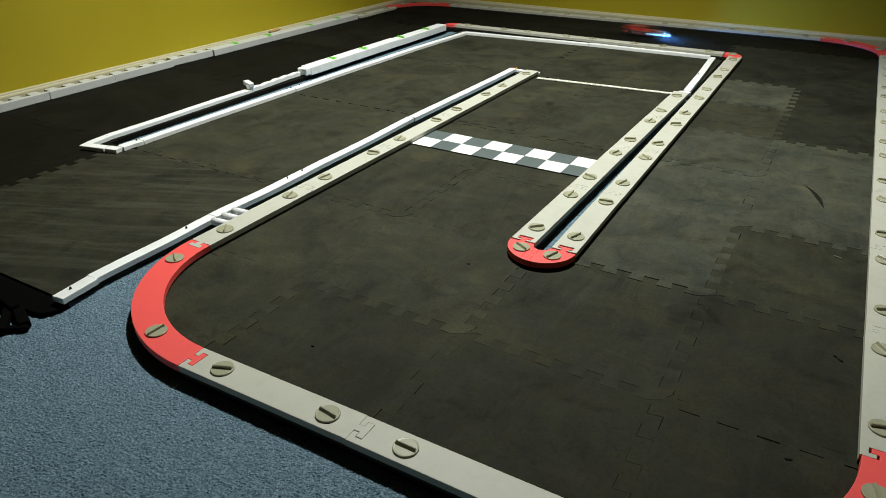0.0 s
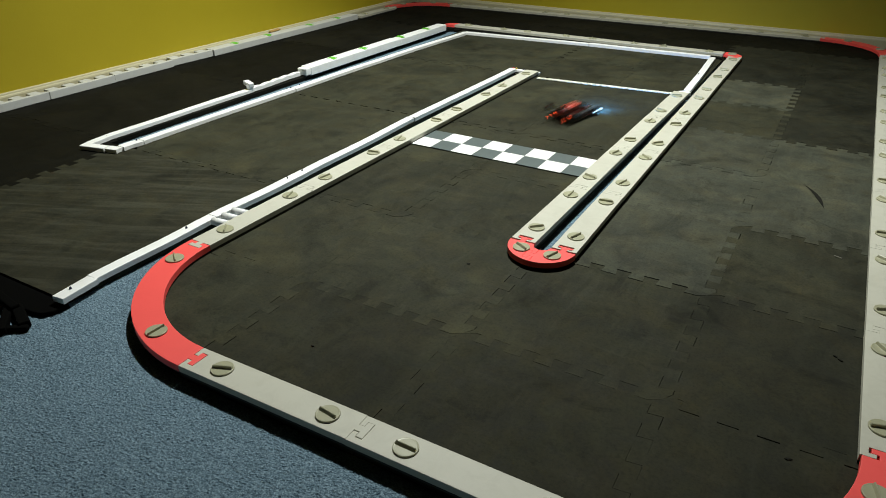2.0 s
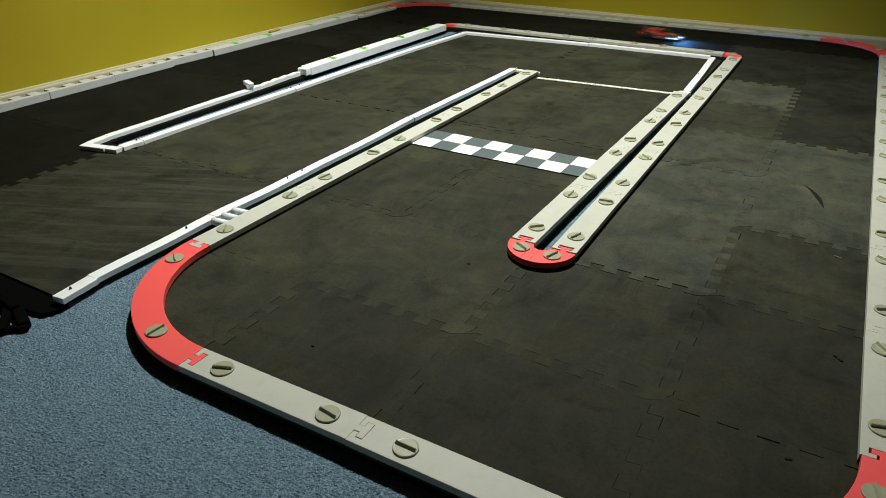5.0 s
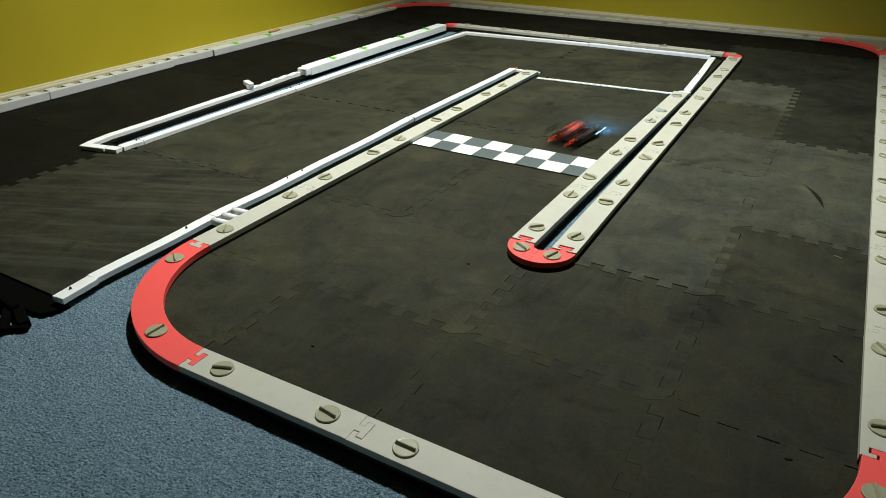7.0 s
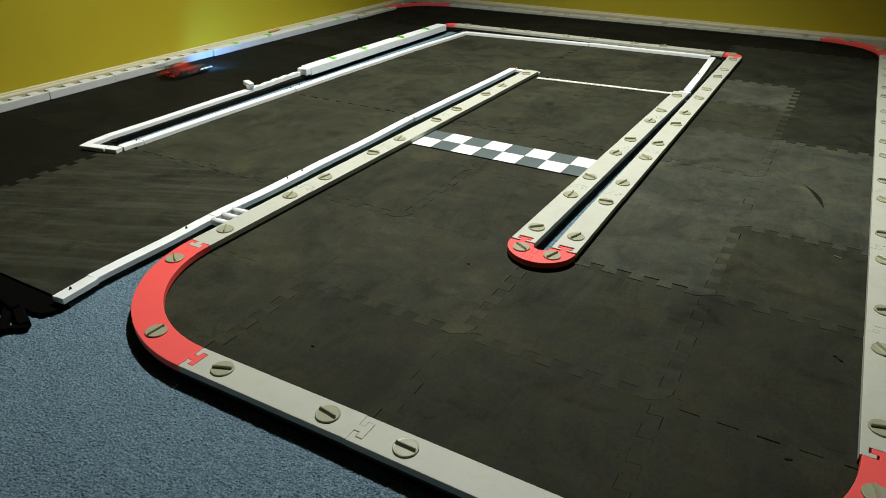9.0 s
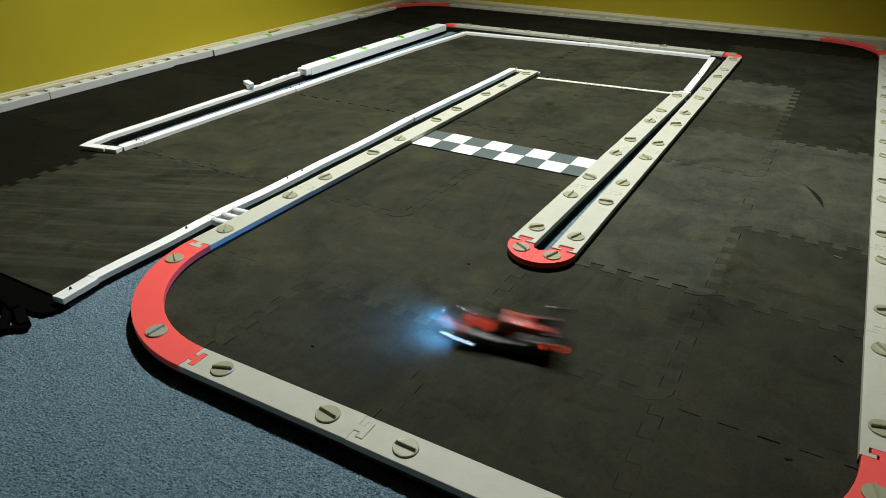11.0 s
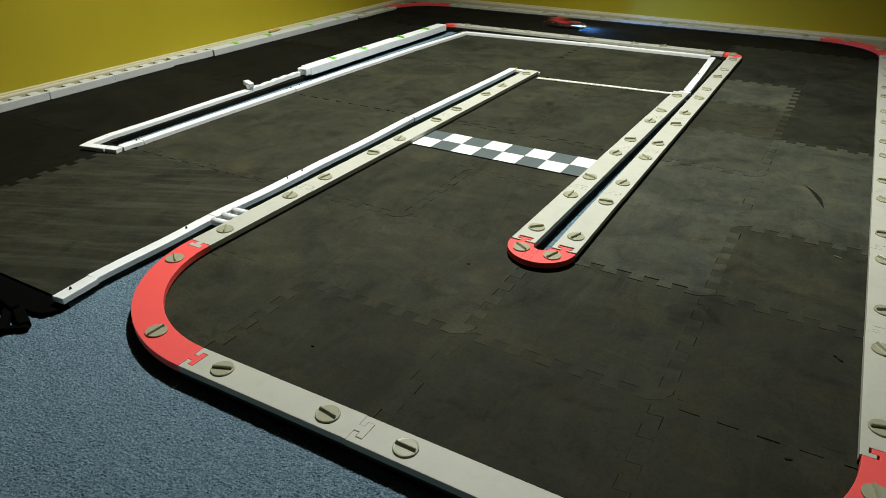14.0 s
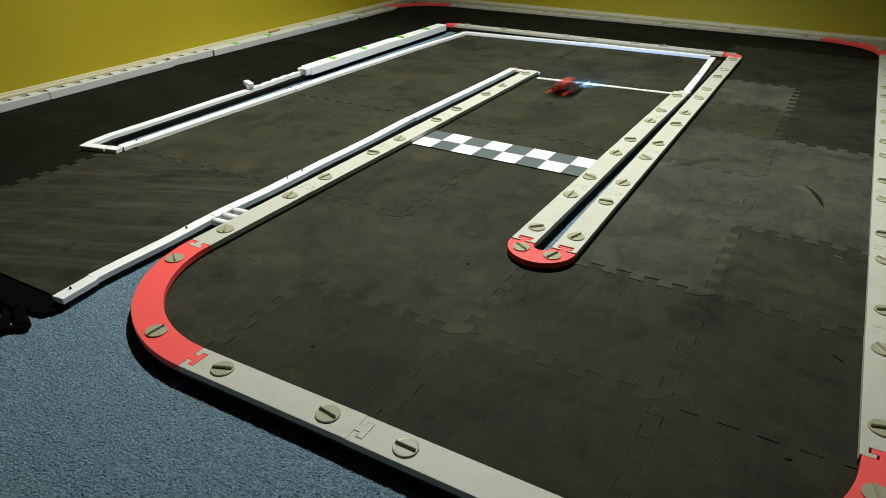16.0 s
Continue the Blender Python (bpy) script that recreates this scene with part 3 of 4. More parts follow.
# ---- the car ----
def loft(sections, bm=None, cap=True):
    """Skin over cross-sections, each (y, [(x, z), ...]) with equal counts, closed round."""
    bm = bm or bmesh.new()
    rings = [[bm.verts.new((x, y, z)) for x, z in pts] for y, pts in sections]
    n = len(rings[0])
    for a, b in zip(rings, rings[1:]):
        for i in range(n):
            bm.faces.new((a[i], b[i], b[(i + 1) % n], a[(i + 1) % n]))
    if cap:
        bm.faces.new(rings[0]), bm.faces.new(rings[-1][::-1])
    bmesh.ops.recalc_face_normals(bm, faces=bm.faces)
    return bm


def hull(hw, z0, z1, crown=0.7):
    return [(-hw, z0), (hw, z0), (hw, z0 + (z1 - z0) * 0.55), (hw * 0.93, z1 - (z1 - z0) * 0.12), (hw * crown, z1), (-hw * crown, z1), (-hw * 0.93, z1 - (z1 - z0) * 0.12), (-hw, z0 + (z1 - z0) * 0.55)]


def smooth(ob, angle=40):
    for p in ob.data.polygons:
        p.use_smooth = True
    ob.data.set_sharp_from_angle(angle=radians(angle))
    return ob


def wheel(parent, x, y, r, w):
    bm = bmesh.new()
    bmesh.ops.create_cone(bm, segments=28, cap_ends=True, radius1=r, radius2=r, depth=w, matrix=Matrix.Rotation(radians(90), 4, "Y"))
    bmesh.ops.bevel(bm, geom=[e for e in bm.edges if len(e.link_faces) == 2 and e.calc_face_angle() > 1], offset=0.0015, segments=3, affect="EDGES")
    wh = smooth(part("wheel", bm, RUBBER, parent, "black rubber tyre", m=pose(x, y, r)))
    for s in (-1, 1):
        bm = bmesh.new()
        bmesh.ops.create_cone(bm, segments=20, cap_ends=True, radius1=r * 0.62, radius2=r * 0.5, depth=0.001, matrix=Matrix.Rotation(radians(90 * s), 4, "Y"))
        part("rim", bm, CAR_SILVER, wh, "silver wheel rim", m=pose(s * (w / 2 + 0.0004), 0, 0))
    return wh


def race_car():
    """A low closed-wheel prototype; nose to +y, origin on the floor under its middle."""
    car = thing("rc_race_car", "small red and black radio-controlled race car with glowing blue headlights", "rc car", place(0, 0))
    # floor pan and lower body
    body = loft([(-0.076, hull(0.036, 0.006, 0.018)), (-0.066, hull(0.038, 0.004, 0.025)), (-0.040, hull(0.0385, 0.004, 0.027)), (-0.022, hull(0.0345, 0.004, 0.019)),
                 (0.012, hull(0.0345, 0.004, 0.019)), (0.030, hull(0.038, 0.004, 0.023)), (0.055, hull(0.038, 0.004, 0.022)), (0.074, hull(0.035, 0.004, 0.014)), (0.082, hull(0.028, 0.004, 0.009))])
    b = smooth(part("body", body, CAR_BLACK, car, "glossy black lower body"))
    # red cabin and nose, dark engine cover behind with red flashes
    nose = loft([(-0.024, hull(0.0175, 0.016, 0.0425, 0.6)), (0.000, hull(0.0195, 0.014, 0.0425, 0.62)), (0.014, hull(0.020, 0.012, 0.036, 0.66)), (0.030, hull(0.0175, 0.010, 0.027, 0.7)),
                 (0.058, hull(0.015, 0.008, 0.020, 0.7)), (0.084, hull(0.010, 0.006, 0.011, 0.7))])
    smooth(part("cabin_and_nose", nose, CAR_LIVERY, b, "glossy red cabin roof and nose with dark patches"))
    cover = loft([(-0.078, hull(0.010, 0.02, 0.028, 0.5)), (-0.055, hull(0.014, 0.018, 0.036, 0.5)), (-0.0242, hull(0.0174, 0.016, 0.0422, 0.6))])
    smooth(part("engine_cover", cover, CAR_LIVERY, b, "dark red and black patterned engine cover"))
    for k in range(3):
        y = -0.064 + k * 0.012
        part("louvre", block(-0.008, 0.008, y, y + 0.004, 0.033 + k * 0.0022, 0.0352 + k * 0.0022, 0.0005), CAR_BLACK, b)
    for s in (-1, 1):
        # red flank panels on the fenders
        f = loft([(-0.070, [(s * 0.020, 0.0245), (s * 0.036, 0.0235), (s * 0.036, 0.0255), (s * 0.020, 0.0265)]), (-0.045, [(s * 0.020, 0.0268), (s * 0.036, 0.0262), (s * 0.036, 0.0284), (s * 0.020, 0.0290)]),
                  (-0.026, [(s * 0.022, 0.0205), (s * 0.033, 0.0200), (s * 0.033, 0.0218), (s * 0.022, 0.0222)])])
        part("rear_fender_panel", f, CAR_FENDER, b, "black fender panel with silver flecks")
        f = loft([(0.026, [(s * 0.021, 0.0212), (s * 0.035, 0.0205), (s * 0.035, 0.0232), (s * 0.021, 0.0238)]), (0.050, [(s * 0.021, 0.0222), (s * 0.035, 0.0215), (s * 0.035, 0.0232), (s * 0.021, 0.0238)]),
                  (0.066, [(s * 0.020, 0.0165), (s * 0.032, 0.016), (s * 0.032, 0.0178), (s * 0.020, 0.0182)])])
        part("front_fender_panel", f, CAR_FENDER, b, "black fender panel with silver flecks")
        part("side_pod", block(min(s * 0.020, s * 0.0355), max(s * 0.020, s * 0.0355), -0.024, 0.024, 0.006, 0.0205, 0.003), CAR_FENDER, b)
        part("mirror", block(min(s * 0.020, s * 0.026), max(s * 0.020, s * 0.026), 0.020, 0.024, 0.030, 0.034, 0.001), CAR_BLACK, b)
        # headlight pair in each front corner
        for dx, dz in ((0.0225, 0.0125), (0.0305, 0.0120)):
            bm = bmesh.new()
            bmesh.ops.create_circle(bm, cap_ends=True, cap_tris=True, segments=12, radius=0.0019)
            part("headlight", bm, HEAD, car, "glowing blue-white headlight", m=pose(s * dx, 0.0806 - abs(dx - 0.0225) * 0.75, dz, -86))
            # an added ring that keeps the disc's light from spreading sideways
            hood = bmesh.new()
            bmesh.ops.create_cone(hood, segments=16, radius1=0.0036, radius2=0.0033, depth=0.0020, cap_ends=False, matrix=Matrix.Translation((0, 0, 0.0008)))
            bmesh.ops.solidify(hood, geom=list(hood.faces), thickness=0.0007)
            part("lamp_pod", block(s * dx - 0.0036, s * dx + 0.0036, 0.062, 0.0802 - abs(dx - 0.0225) * 0.75, dz - 0.0036, dz + 0.0036, 0.001), CAR_BLACK, b)
            part("added_lamp_shield", hood, CAR_BLACK, b, "black ring added to narrow the headlight's spread", m=pose(s * dx, 0.0806 - abs(dx - 0.0225) * 0.75, dz, -86))
        # the lamp glass wraps round to the flank
        part("side_light", block(s * 0.0372 - 0.0007, s * 0.0372 + 0.0007, 0.058, 0.0668, 0.0115, 0.0162, 0.0003), SIDE, car, "white glowing side lamp")
        # four-dot tail light clusters
        for i in range(2):
            for j in range(2):
                bm = bmesh.new()
                bmesh.ops.create_uvsphere(bm, u_segments=8, v_segments=6, radius=0.0011)
                part("tail_light", bm, TAIL, car, "glowing red tail light", m=pose(s * (0.0245 + i * 0.0048), -0.0768 - 0.0004 * i, 0.0135 + j * 0.0055))
        part("wing_post", block(s * 0.012 - 0.001, s * 0.012 + 0.001, -0.078, -0.066, 0.022, 0.0395, 0.0004), CAR_BLACK, car)
        part("wing_end_plate", block(s * 0.0365 - 0.0006, s * 0.0365 + 0.0006, -0.086, -0.066, 0.030, 0.0445, 0.0003), CAR_BLACK, car)
        wheel(car, s * 0.031, 0.049, 0.0118, 0.0095)
        wheel(car, s * 0.0305, -0.047, 0.0124, 0.0125)
    # windscreen wraps the cabin's front
    glass = loft([(-0.012, hull(0.0185, 0.030, 0.0432, 0.62)), (0.002, hull(0.0200, 0.028, 0.0432, 0.62)), (0.0165, hull(0.0205, 0.024, 0.0365, 0.66)), (0.0255, hull(0.0175, 0.022, 0.0302, 0.7))])
    smooth(part("windscreen", glass, CAR_GLASS, b, "dark tinted windscreen"))
    wing = loft([(-0.086, [(-0.036, 0.040), (0.036, 0.040), (0.036, 0.0412), (-0.036, 0.0412)]), (-0.078, [(-0.036, 0.0385), (0.036, 0.0385), (0.036, 0.0402), (-0.036, 0.0402)]), (-0.068, [(-0.036, 0.0375), (0.036, 0.0375), (0.036, 0.0388), (-0.036, 0.0388)])])
    part("rear_wing", wing, CAR_BLACK, car, "black rear wing")
    part("shark_fin", prism([(-0.0007, -0.07), (0.0007, -0.07), (0.0007, -0.03), (-0.0007, -0.03)], 0.03, 0.0455), CAR_BLACK, b)
    part("splitter", block(-0.034, 0.034, 0.070, 0.0845, 0.0035, 0.0055, 0.0008), CAR_BLACK, car)
    for s in (-1, 1):
        part("stripe", block(s * 0.008 - 0.0016, s * 0.008 + 0.0016, -0.010, -0.002, 0.0424, 0.0431, 0.0002), CAR_SILVER, b, "pale roof stripe")
    for s in (-1, 1):
        part("roof_window", block(s * 0.0055 - 0.0042, s * 0.0055 + 0.0042, -0.0205, -0.0125, 0.0416, 0.0430, 0.0006), CAR_PALE, b, "pale red roof panel")
    part("engine_strut", block(0.0045, 0.0068, -0.058, -0.034, 0.0335, 0.0395, 0.0006), CAR_SILVER, b, "silver engine strut")
    return car


CAR = race_car()


# ---- carpet pile where the track leaves the floor bare ----
def carpet_pile():
    """The pile as a fine uneven surface: soft tufts in clumps, on a fine weave."""
    rng = np.random.default_rng(7)
    verts, faces = [], []
    for u0, u1, v0, v1 in ((-2.1, 2.3, -2.45, -0.72), (-1.1, -0.4, -0.735, 0.1), (0.985, 1.075, 1.0, 7.1), (-2.92, -2.76, 0.8, 7.0)):
        xs, ys = np.arange(u0 * T, u1 * T, 0.0016), np.arange(v0 * T, v1 * T, 0.0016)
        h = rng.normal(0, 1, (len(ys), len(xs)))
        tuft = (h + 0.8 * np.roll(h, 1, 1) + 0.25 * np.roll(h, 1, 0)) / 1.3
        clump = rng.normal(0, 1, h.shape)
        for k in (1, 2, 3):
            clump = (clump + np.roll(clump, k, 0) + np.roll(clump, -k, 0) + np.roll(clump, k, 1) + np.roll(clump, -k, 1)) / 2.6
        z = MAT_Z - 0.0010 + np.clip(0.00045 * tuft + 0.00010 * clump, -0.0022, 0.0017)
        gx, gy = np.meshgrid(xs, ys)
        gx, gy = gx + rng.uniform(-0.0005, 0.0005, h.shape), gy + rng.uniform(-0.0005, 0.0005, h.shape)
        base = len(verts)
        verts += np.stack([gx, gy, z], -1).reshape(-1, 3).tolist()
        n = len(xs)
        k = base + (np.arange(len(ys) - 1)[:, None] * n + np.arange(n - 1)[None]).ravel()
        faces += np.stack([k, k + 1, k + n + 1, k + n], -1).tolist()
    me = bpy.data.meshes.new("carpet_pile")
    me.from_pydata(verts, [], faces)
    me.materials.append(CARPET)
    tagged(new("carpet_pile", me), "tufted blue-grey carpet pile", "carpet", kind="stuff")


carpet_pile()


# ---- foam puzzle tiles ----
PITCH, TOOTH = 0.16, 0.034


def seam(size, side, gape=0.0):
    """A toothed seam along one edge: (along, aside). Both neighbours follow one line; each dash may stand a hair open, to its own tile's side."""
    pts = [(0.056, TOOTH), (0.087, TOOTH)]
    a = 0.079
    while a < size - 0.07:
        pts += [(a, -TOOTH), (min(a + 0.088, size - 0.056), -TOOTH)]
        if a + PITCH < size - 0.07:
            pts += [(a + 0.080, TOOTH), (a + 0.168, TOOTH)]
        a += PITCH
    out = []
    for k in range(0, len(pts), 2):
        wide = side * gape if gape and pts[k][1] * side < 0 else side * random.choice((0.0001, 0.0002, 0.0002, 0.0003, 0.0006, 0.0012, 0.0024))
        out += [(p, q + wide) for p, q in pts[k:k + 2]]
    return out


def tile_mesh(size, left, right, low, high, round_at, foam, gapes):
    """left.. are either None, for a toothed edge, or the inset of a straight cut; gapes: how far an edge stands open."""
    g = 0.0003
    x0, x1 = (0.0 if left is None else left), (size if right is None else size - right)
    y0, y1 = (0.0 if low is None else low), (size if high is None else size - high)
    pts = []

    def inx(a):
        return x0 + 0.025 < a < x1 - 0.025

    def iny(a):
        return y0 + 0.025 < a < y1 - 0.025
    if round_at:
        cx, cy, r = round_at
        n = 18
        start = {(1, 1): 180, (0, 1): 270, (0, 0): 0}[(cx, cy)]
        pts = [(cx + r * math.cos(radians(start + 90 * i / n)), cy + r * math.sin(radians(start + 90 * i / n))) for i in range(n + 1)]
        if (cx, cy) == (1, 1):
            pts += [(1 - g + q, a) for a, q in seam(1, -1) if a > 1.045 - r] + [(1 - g, 1 - g)] + [(a, 1 - g + q) for a, q in seam(1, -1)[::-1] if a > 1.045 - r]
        elif (cx, cy) == (0, 1):
            pts += [(a, 1 - g + q) for a, q in seam(1, -1)[::-1] if a < r - 0.045] + [(g, 1 - g)] + [(g + q, a) for a, q in seam(1, 1)[::-1] if a > 1.045 - r]
        else:
            pts += [(g + q, a) for a, q in seam(1, 1)[::-1] if a < r - 0.045] + [(g, g)] + [(a, g + q) for a, q in seam(1, 1) if a < r - 0.045]
    else:
        pts.append((x0 + g, y0 + g))
        if low is None:
            pts += [(a, b + g) for a, b in seam(size, 1, gapes.get("low", 0.0)) if inx(a)]
        pts.append((x1 - g, y0 + g))
        if right is None:
            pts += [(size - g + b, a) for a, b in seam(size, -1, gapes.get("right", 0.0)) if iny(a)]
        pts.append((x1 - g, y1 - g))
        if high is None:
            pts += [(a, size - g + b) for a, b in seam(size, -1, gapes.get("high", 0.0))[::-1] if inx(a)]
        pts.append((x0 + g, y1 - g))
        if left is None:
            pts += [(g + b, a) for a, b in seam(size, 1, gapes.get("left", 0.0))[::-1] if iny(a)]
    return mesh_of(prism([(x * T, y * T) for x, y in pts], MAT_Z, 0.0, 0.0), "tile", foam)


# tiles laid in the lighter foam tone
LIGHTER = {(1, 1), (1, 2), (1, 3), (2, 2), (2, 3), (1, 5)}
NO_GAPE = {}
GAPES = {(1, 1): {"low": 0.004}, (1, 0): {"high": 0.007}, (2, 0): {"low": 0.006}, (2, -1): {"high": 0.006}, (2, 1): {"high": 0.004}, (2, 2): {"low": 0.003}}
# near tiles whose foam colour carries the fall-off
NEAR_DIM = {(0, -1), (1, -1), (2, -1), (2, 0)}


def foam_mat():
    m = tagged(new("foam_mat"), "dark grey puzzle foam tiles laid as a race track", "foam mat", kind="structure")

    def lay(u, v, left=None, right=None, low=None, high=None, round_at=None, foam=FOAM, size=1, gapes=NO_GAPE):
        ob = new("tile", tile_mesh(size, left, right, low, high, round_at, foam, gapes))
        ob.parent = m
        lean = 0.05 / size
        ob.matrix_basis = place(u, v, -0.0009 - random.random() * 0.0006) @ pose(0, 0, 0, random.uniform(-lean, lean), random.uniform(-lean, lean))

    # first lane and the start straight
    for v in range(-1, 7):
        for u in (-1, 0):
            if v == -1 and u == -1:
                lay(u, v, round_at=(1, 1, 0.895))
            elif v >= 5:
                lay(u + 0.18, v, right=0.17 if u == 0 else None, high=0.02 if v == 6 else None)
            else:
                lay(u, v, left=0.125 if u == -1 and v >= 0 else None, right=0.045 if u == 0 and v >= 1 else None, low=0.072 if v == -1 else None, foam=FOAM_LIGHTER if (u, v) in LIGHTER else FOAM_NEAR_DIM if (u, v) in NEAR_DIM else FOAM)
    # right-hand lane
    for v in range(-1, 9):
        for u in (1, 2):
            # the far rows get darker foam in steps, as the light weakens
            foam = FOAM_LIGHTER if (u, v) in LIGHTER else FOAM_NEW_DIM if v >= 8 else FOAM_FAR_DIM if v >= (4 if u == 2 else 6) else FOAM_NEAR_DIM if (u, v) in NEAR_DIM else FOAM
            if v == -1 and u == 2:
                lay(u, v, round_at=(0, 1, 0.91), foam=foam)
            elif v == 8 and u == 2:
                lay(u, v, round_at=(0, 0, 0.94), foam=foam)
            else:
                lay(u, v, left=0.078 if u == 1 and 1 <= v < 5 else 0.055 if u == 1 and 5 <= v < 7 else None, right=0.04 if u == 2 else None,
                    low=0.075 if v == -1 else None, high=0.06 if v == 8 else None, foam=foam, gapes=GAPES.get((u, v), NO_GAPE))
    # second and third lane in tiles of twice the size; the third lane is newer, the far lane takes the same foam to
    # darken it for its weak light
    for v in (-1, 1, 3, 5):
        cut = 0.186 if v == -1 else None
        lay(-2.82, v, left=0.055 if v >= 1 else None, right=0.205 if v < 5 else None, low=cut, high=0.03 if v == 5 else None, size=2, gapes={"low": 0.018} if v == 3 else {"low": 0.006} if v == 1 else NO_GAPE,
            foam=FOAM_WIPED if v == -1 else FOAM)
        lay(-4.82, v, left=-0.06, right=0.19 if v >= 1 else None, low=cut, foam=FOAM_NEW_DIM, size=2)
    for v in (7, 8):
        for u in range(-4, 1):
            lay(u, v, low=0.05 if v == 7 and u > -3 else None, high=0.06 if v == 8 else None, foam=FOAM_NEW_DIM)
        lay(-5, v, left=0.14, high=0.06 if v == 8 else None, foam=FOAM_NEW_DIM)


foam_mat()


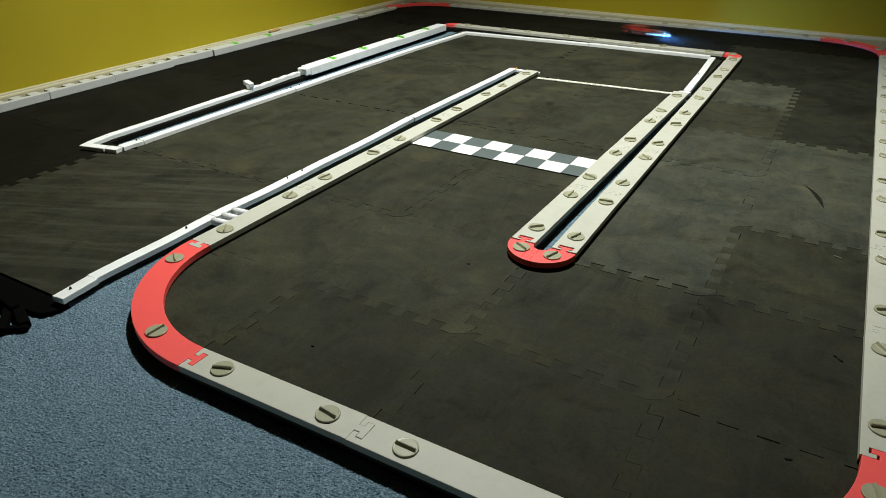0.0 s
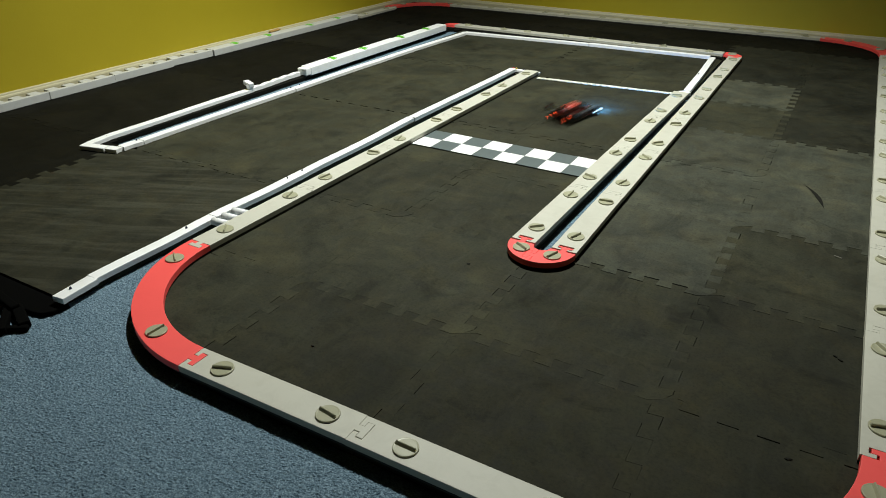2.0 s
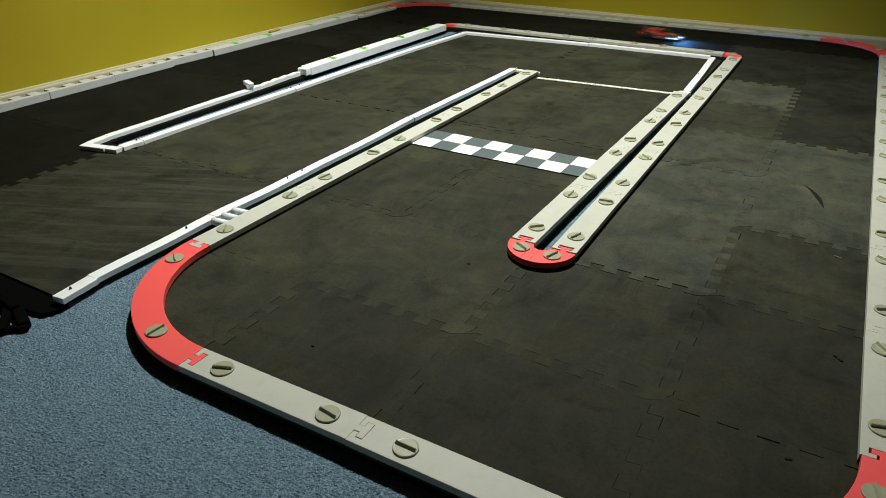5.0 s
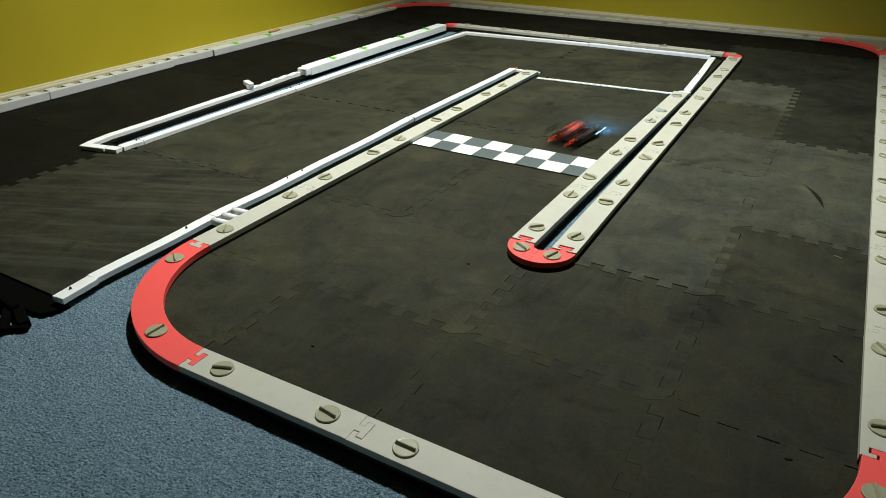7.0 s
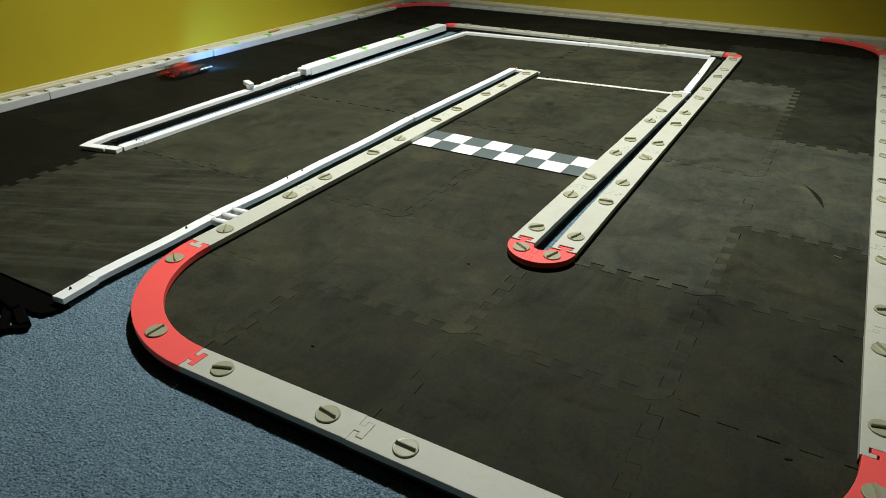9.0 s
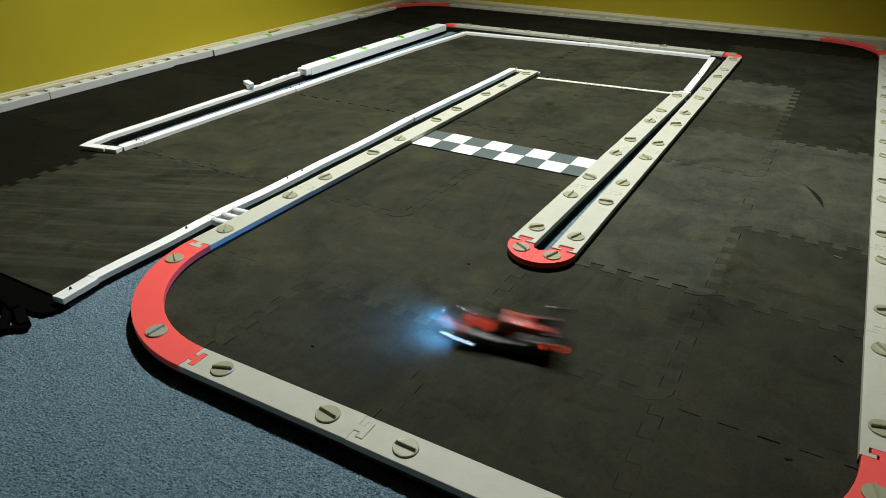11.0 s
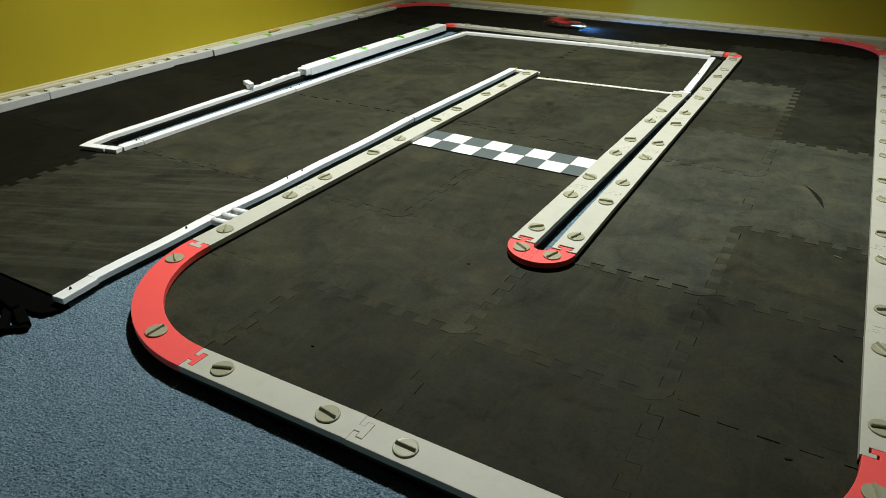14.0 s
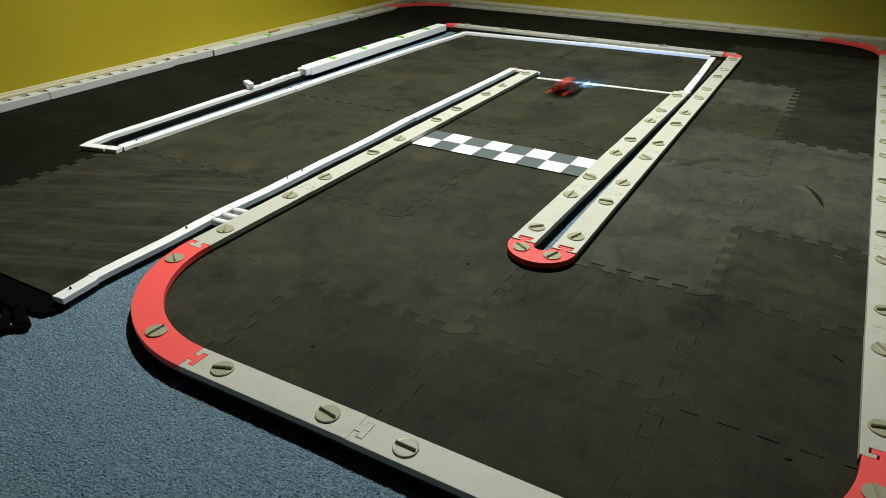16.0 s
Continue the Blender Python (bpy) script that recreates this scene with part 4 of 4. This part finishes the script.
# ---- what moves ----
# seconds, plan position in tiles, heading in degrees
CAR_ROWS = [
    (0.0, -0.294, 8.028, -89.2), (0.1, 0.835, 8.044, -96.9), (0.2, 1.722, 7.936, -115.9), (0.3, 2.380, 7.388, -143.1),
    (0.4, 2.574, 6.723, -165.6), (0.5, 2.601, 6.163, -176.3), (0.6, 2.611, 5.734, -179.4), (0.7, 2.607, 5.225, -180.5),
    (0.8, 2.601, 4.686, -181.1), (0.9, 2.580, 3.972, -182.1), (1.0, 2.559, 3.210, -184.9), (1.1, 2.463, 2.233, -192.1),
    (1.2, 2.173, 1.042, -207.9), (1.3, 1.599, 0.336, -234.9), (1.4, 0.991, 0.142, -267.8), (1.5, 0.371, 0.325, -300.6),
    (1.6, 0.037, 0.680, -331.6), (1.7, -0.049, 1.184, -354.7), (1.8, 0.020, 1.878, -370.6), (1.9, 0.126, 2.750, -378.1),
    (2.0, 0.222, 3.715, -374.9), (2.1, 0.304, 4.649, -369.6), (2.2, 0.177, 5.728, -341.1), (2.3, -0.350, 6.392, -303.1),
    (2.4, -1.017, 6.497, -266.9), (2.5, -1.534, 6.338, -231.8), (2.6, -1.836, 5.808, -204.0), (2.7, -1.933, 5.247, -187.7),
    (2.8, -1.950, 4.690, -184.3), (2.9, -1.912, 4.045, -185.5), (3.0, -1.887, 3.291, -185.9), (3.1, -1.794, 2.331, -187.2),
    (3.2, -1.819, 1.278, -197.6), (3.3, -2.196, 0.519, -215.8), (3.4, -2.682, 0.062, -243.4), (3.5, -3.271, -0.103, -280.6),
    (3.6, -3.752, 0.220, -321.4), (3.7, -3.814, 0.697, -349.2), (3.8, -3.831, 1.240, -358.4), (3.9, -3.823, 1.935, -359.1),
    (4.0, -3.865, 2.877, -359.6), (4.1, -3.843, 3.851, -360.6), (4.2, -3.839, 4.898, -363.2), (4.3, -3.794, 5.913, -371.9),
    (4.4, -3.524, 6.806, -387.3), (4.5, -3.063, 7.322, -404.8), (4.6, -2.579, 7.753, -422.2), (4.7, -2.044, 7.866, -437.2),
    (4.8, -1.490, 7.942, -446.1), (4.9, -0.776, 7.944, -452.1), (5.0, -0.004, 7.904, -460.1), (5.1, 0.788, 7.691, -469.7),
    (5.2, 1.583, 7.309, -480.7), (5.3, 2.233, 6.904, -499.4), (5.4, 2.473, 6.419, -523.3), (5.5, 2.482, 5.629, -537.8),
    (5.6, 2.466, 5.044, -541.7), (5.7, 2.445, 4.473, -543.0), (5.8, 2.393, 3.689, -544.2), (5.9, 2.322, 2.751, -546.3),
    (6.0, 2.208, 1.765, -551.9), (6.1, 1.974, 0.829, -563.8), (6.2, 1.547, 0.091, -584.7), (6.3, 0.953, -0.313, -617.4),
    (6.4, 0.484, -0.218, -657.5), (6.5, 0.158, 0.147, -692.5), (6.6, 0.135, 0.566, -722.7), (6.7, 0.191, 1.039, -731.2),
    (6.8, 0.237, 1.457, -732.3), (6.9, 0.306, 2.232, -733.1), (7.0, 0.463, 3.119, -730.2), (7.1, 0.492, 4.158, -715.5),
    (7.2, 0.250, 5.156, -691.3), (7.3, -0.306, 5.822, -659.4), (7.4, -0.968, 5.932, -628.5), (7.5, -1.409, 5.591, -600.6),
    (7.6, -1.727, 5.118, -566.5), (7.7, -1.680, 4.510, -544.7), (7.8, -1.624, 3.974, -535.3), (7.9, -1.575, 3.297, -536.5),
    (8.0, -1.535, 2.581, -540.8), (8.1, -1.533, 1.734, -551.8), (8.2, -1.838, 0.819, -570.3), (8.3, -2.423, 0.146, -595.4),
    (8.4, -3.176, -0.191, -628.3), (8.5, -3.906, 0.056, -667.0), (8.6, -4.152, 0.547, -701.3), (8.7, -4.117, 1.001, -717.7),
    (8.8, -4.096, 1.491, -717.5), (8.9, -4.191, 2.203, -715.3), (9.0, -4.258, 2.959, -718.0), (9.1, -4.262, 3.801, -722.3),
    (9.2, -4.153, 4.662, -726.0), (9.3, -4.092, 5.819, -734.0), (9.4, -3.728, 6.873, -750.3), (9.5, -3.142, 7.490, -770.1),
    (9.6, -2.506, 7.866, -787.9), (9.7, -1.820, 8.001, -801.0), (9.8, -0.995, 8.052, -810.1), (9.9, -0.047, 8.026, -819.3),
    (10.0, 0.932, 7.751, -830.3), (10.1, 1.887, 7.315, -847.0), (10.2, 2.414, 6.820, -870.8), (10.3, 2.542, 6.009, -890.1),
    (10.4, 2.565, 5.299, -898.1), (10.5, 2.576, 4.632, -900.7), (10.6, 2.540, 3.653, -902.9), (10.7, 2.486, 2.523, -907.6),
    (10.8, 2.316, 1.378, -919.9), (10.9, 1.871, 0.487, -942.7), (11.0, 1.198, 0.055, -975.0), (11.1, 0.574, 0.105, -1011.8),
    (11.2, 0.118, 0.506, -1044.8), (11.3, -0.060, 1.127, -1066.8), (11.4, -0.113, 1.854, -1077.8), (11.5, -0.029, 2.787, -1081.0),
    (11.6, 0.024, 3.701, -1080.0), (11.7, 0.049, 4.694, -1071.5), (11.8, -0.088, 5.449, -1048.8), (11.9, -0.551, 5.902, -1012.3),
    (12.0, -1.193, 5.892, -970.8), (12.1, -1.702, 5.524, -931.2), (12.2, -1.765, 4.800, -904.6), (12.3, -1.644, 4.027, -896.5),
    (12.4, -1.643, 3.390, -898.8), (12.5, -1.599, 2.603, -906.2), (12.6, -1.767, 1.568, -922.2), (12.7, -2.184, 0.902, -947.5),
    (12.8, -2.858, 0.548, -978.7), (12.9, -3.416, 0.620, -1021.3), (13.0, -3.785, 0.956, -1057.4), (13.1, -3.800, 1.503, -1068.4),
    (13.2, -4.011, 2.354, -1075.6), (13.3, -3.945, 3.314, -1078.4), (13.4, -3.985, 4.327, -1079.4), (13.5, -4.062, 5.404, -1086.1),
    (13.6, -3.856, 6.640, -1102.1), (13.7, -3.335, 7.270, -1121.6), (13.8, -2.781, 7.803, -1140.1), (13.9, -2.165, 7.954, -1155.6),
    (14.0, -1.523, 8.060, -1165.5), (14.1, -0.656, 8.060, -1173.1), (14.2, 0.236, 8.017, -1183.3), (14.3, 1.158, 7.622, -1195.2),
    (14.4, 2.032, 7.191, -1214.1), (14.5, 2.348, 6.700, -1240.0), (14.6, 2.367, 5.827, -1256.7), (14.7, 2.355, 5.194, -1261.3),
    (14.8, 2.338, 4.556, -1262.9), (14.9, 2.270, 3.577, -1260.1), (15.0, 2.190, 2.483, -1260.0), (15.1, 1.998, 1.383, -1276.2),
    (15.2, 1.555, 0.509, -1302.3), (15.3, 0.879, 0.055, -1332.3), (15.4, 0.236, 0.059, -1366.4), (15.5, -0.276, 0.395, -1399.5),
    (15.6, -0.512, 0.978, -1425.2), (15.7, -0.527, 1.667, -1439.0), (15.8, -0.449, 2.547, -1443.8), (15.9, -0.311, 3.545, -1442.7),
    (16.0, -0.167, 4.552, -1440.1),
]


def motions():
    walk(CAR, [(t, place(u, v, 0.0, a)) for t, u, v, a in CAR_ROWS])


motions()
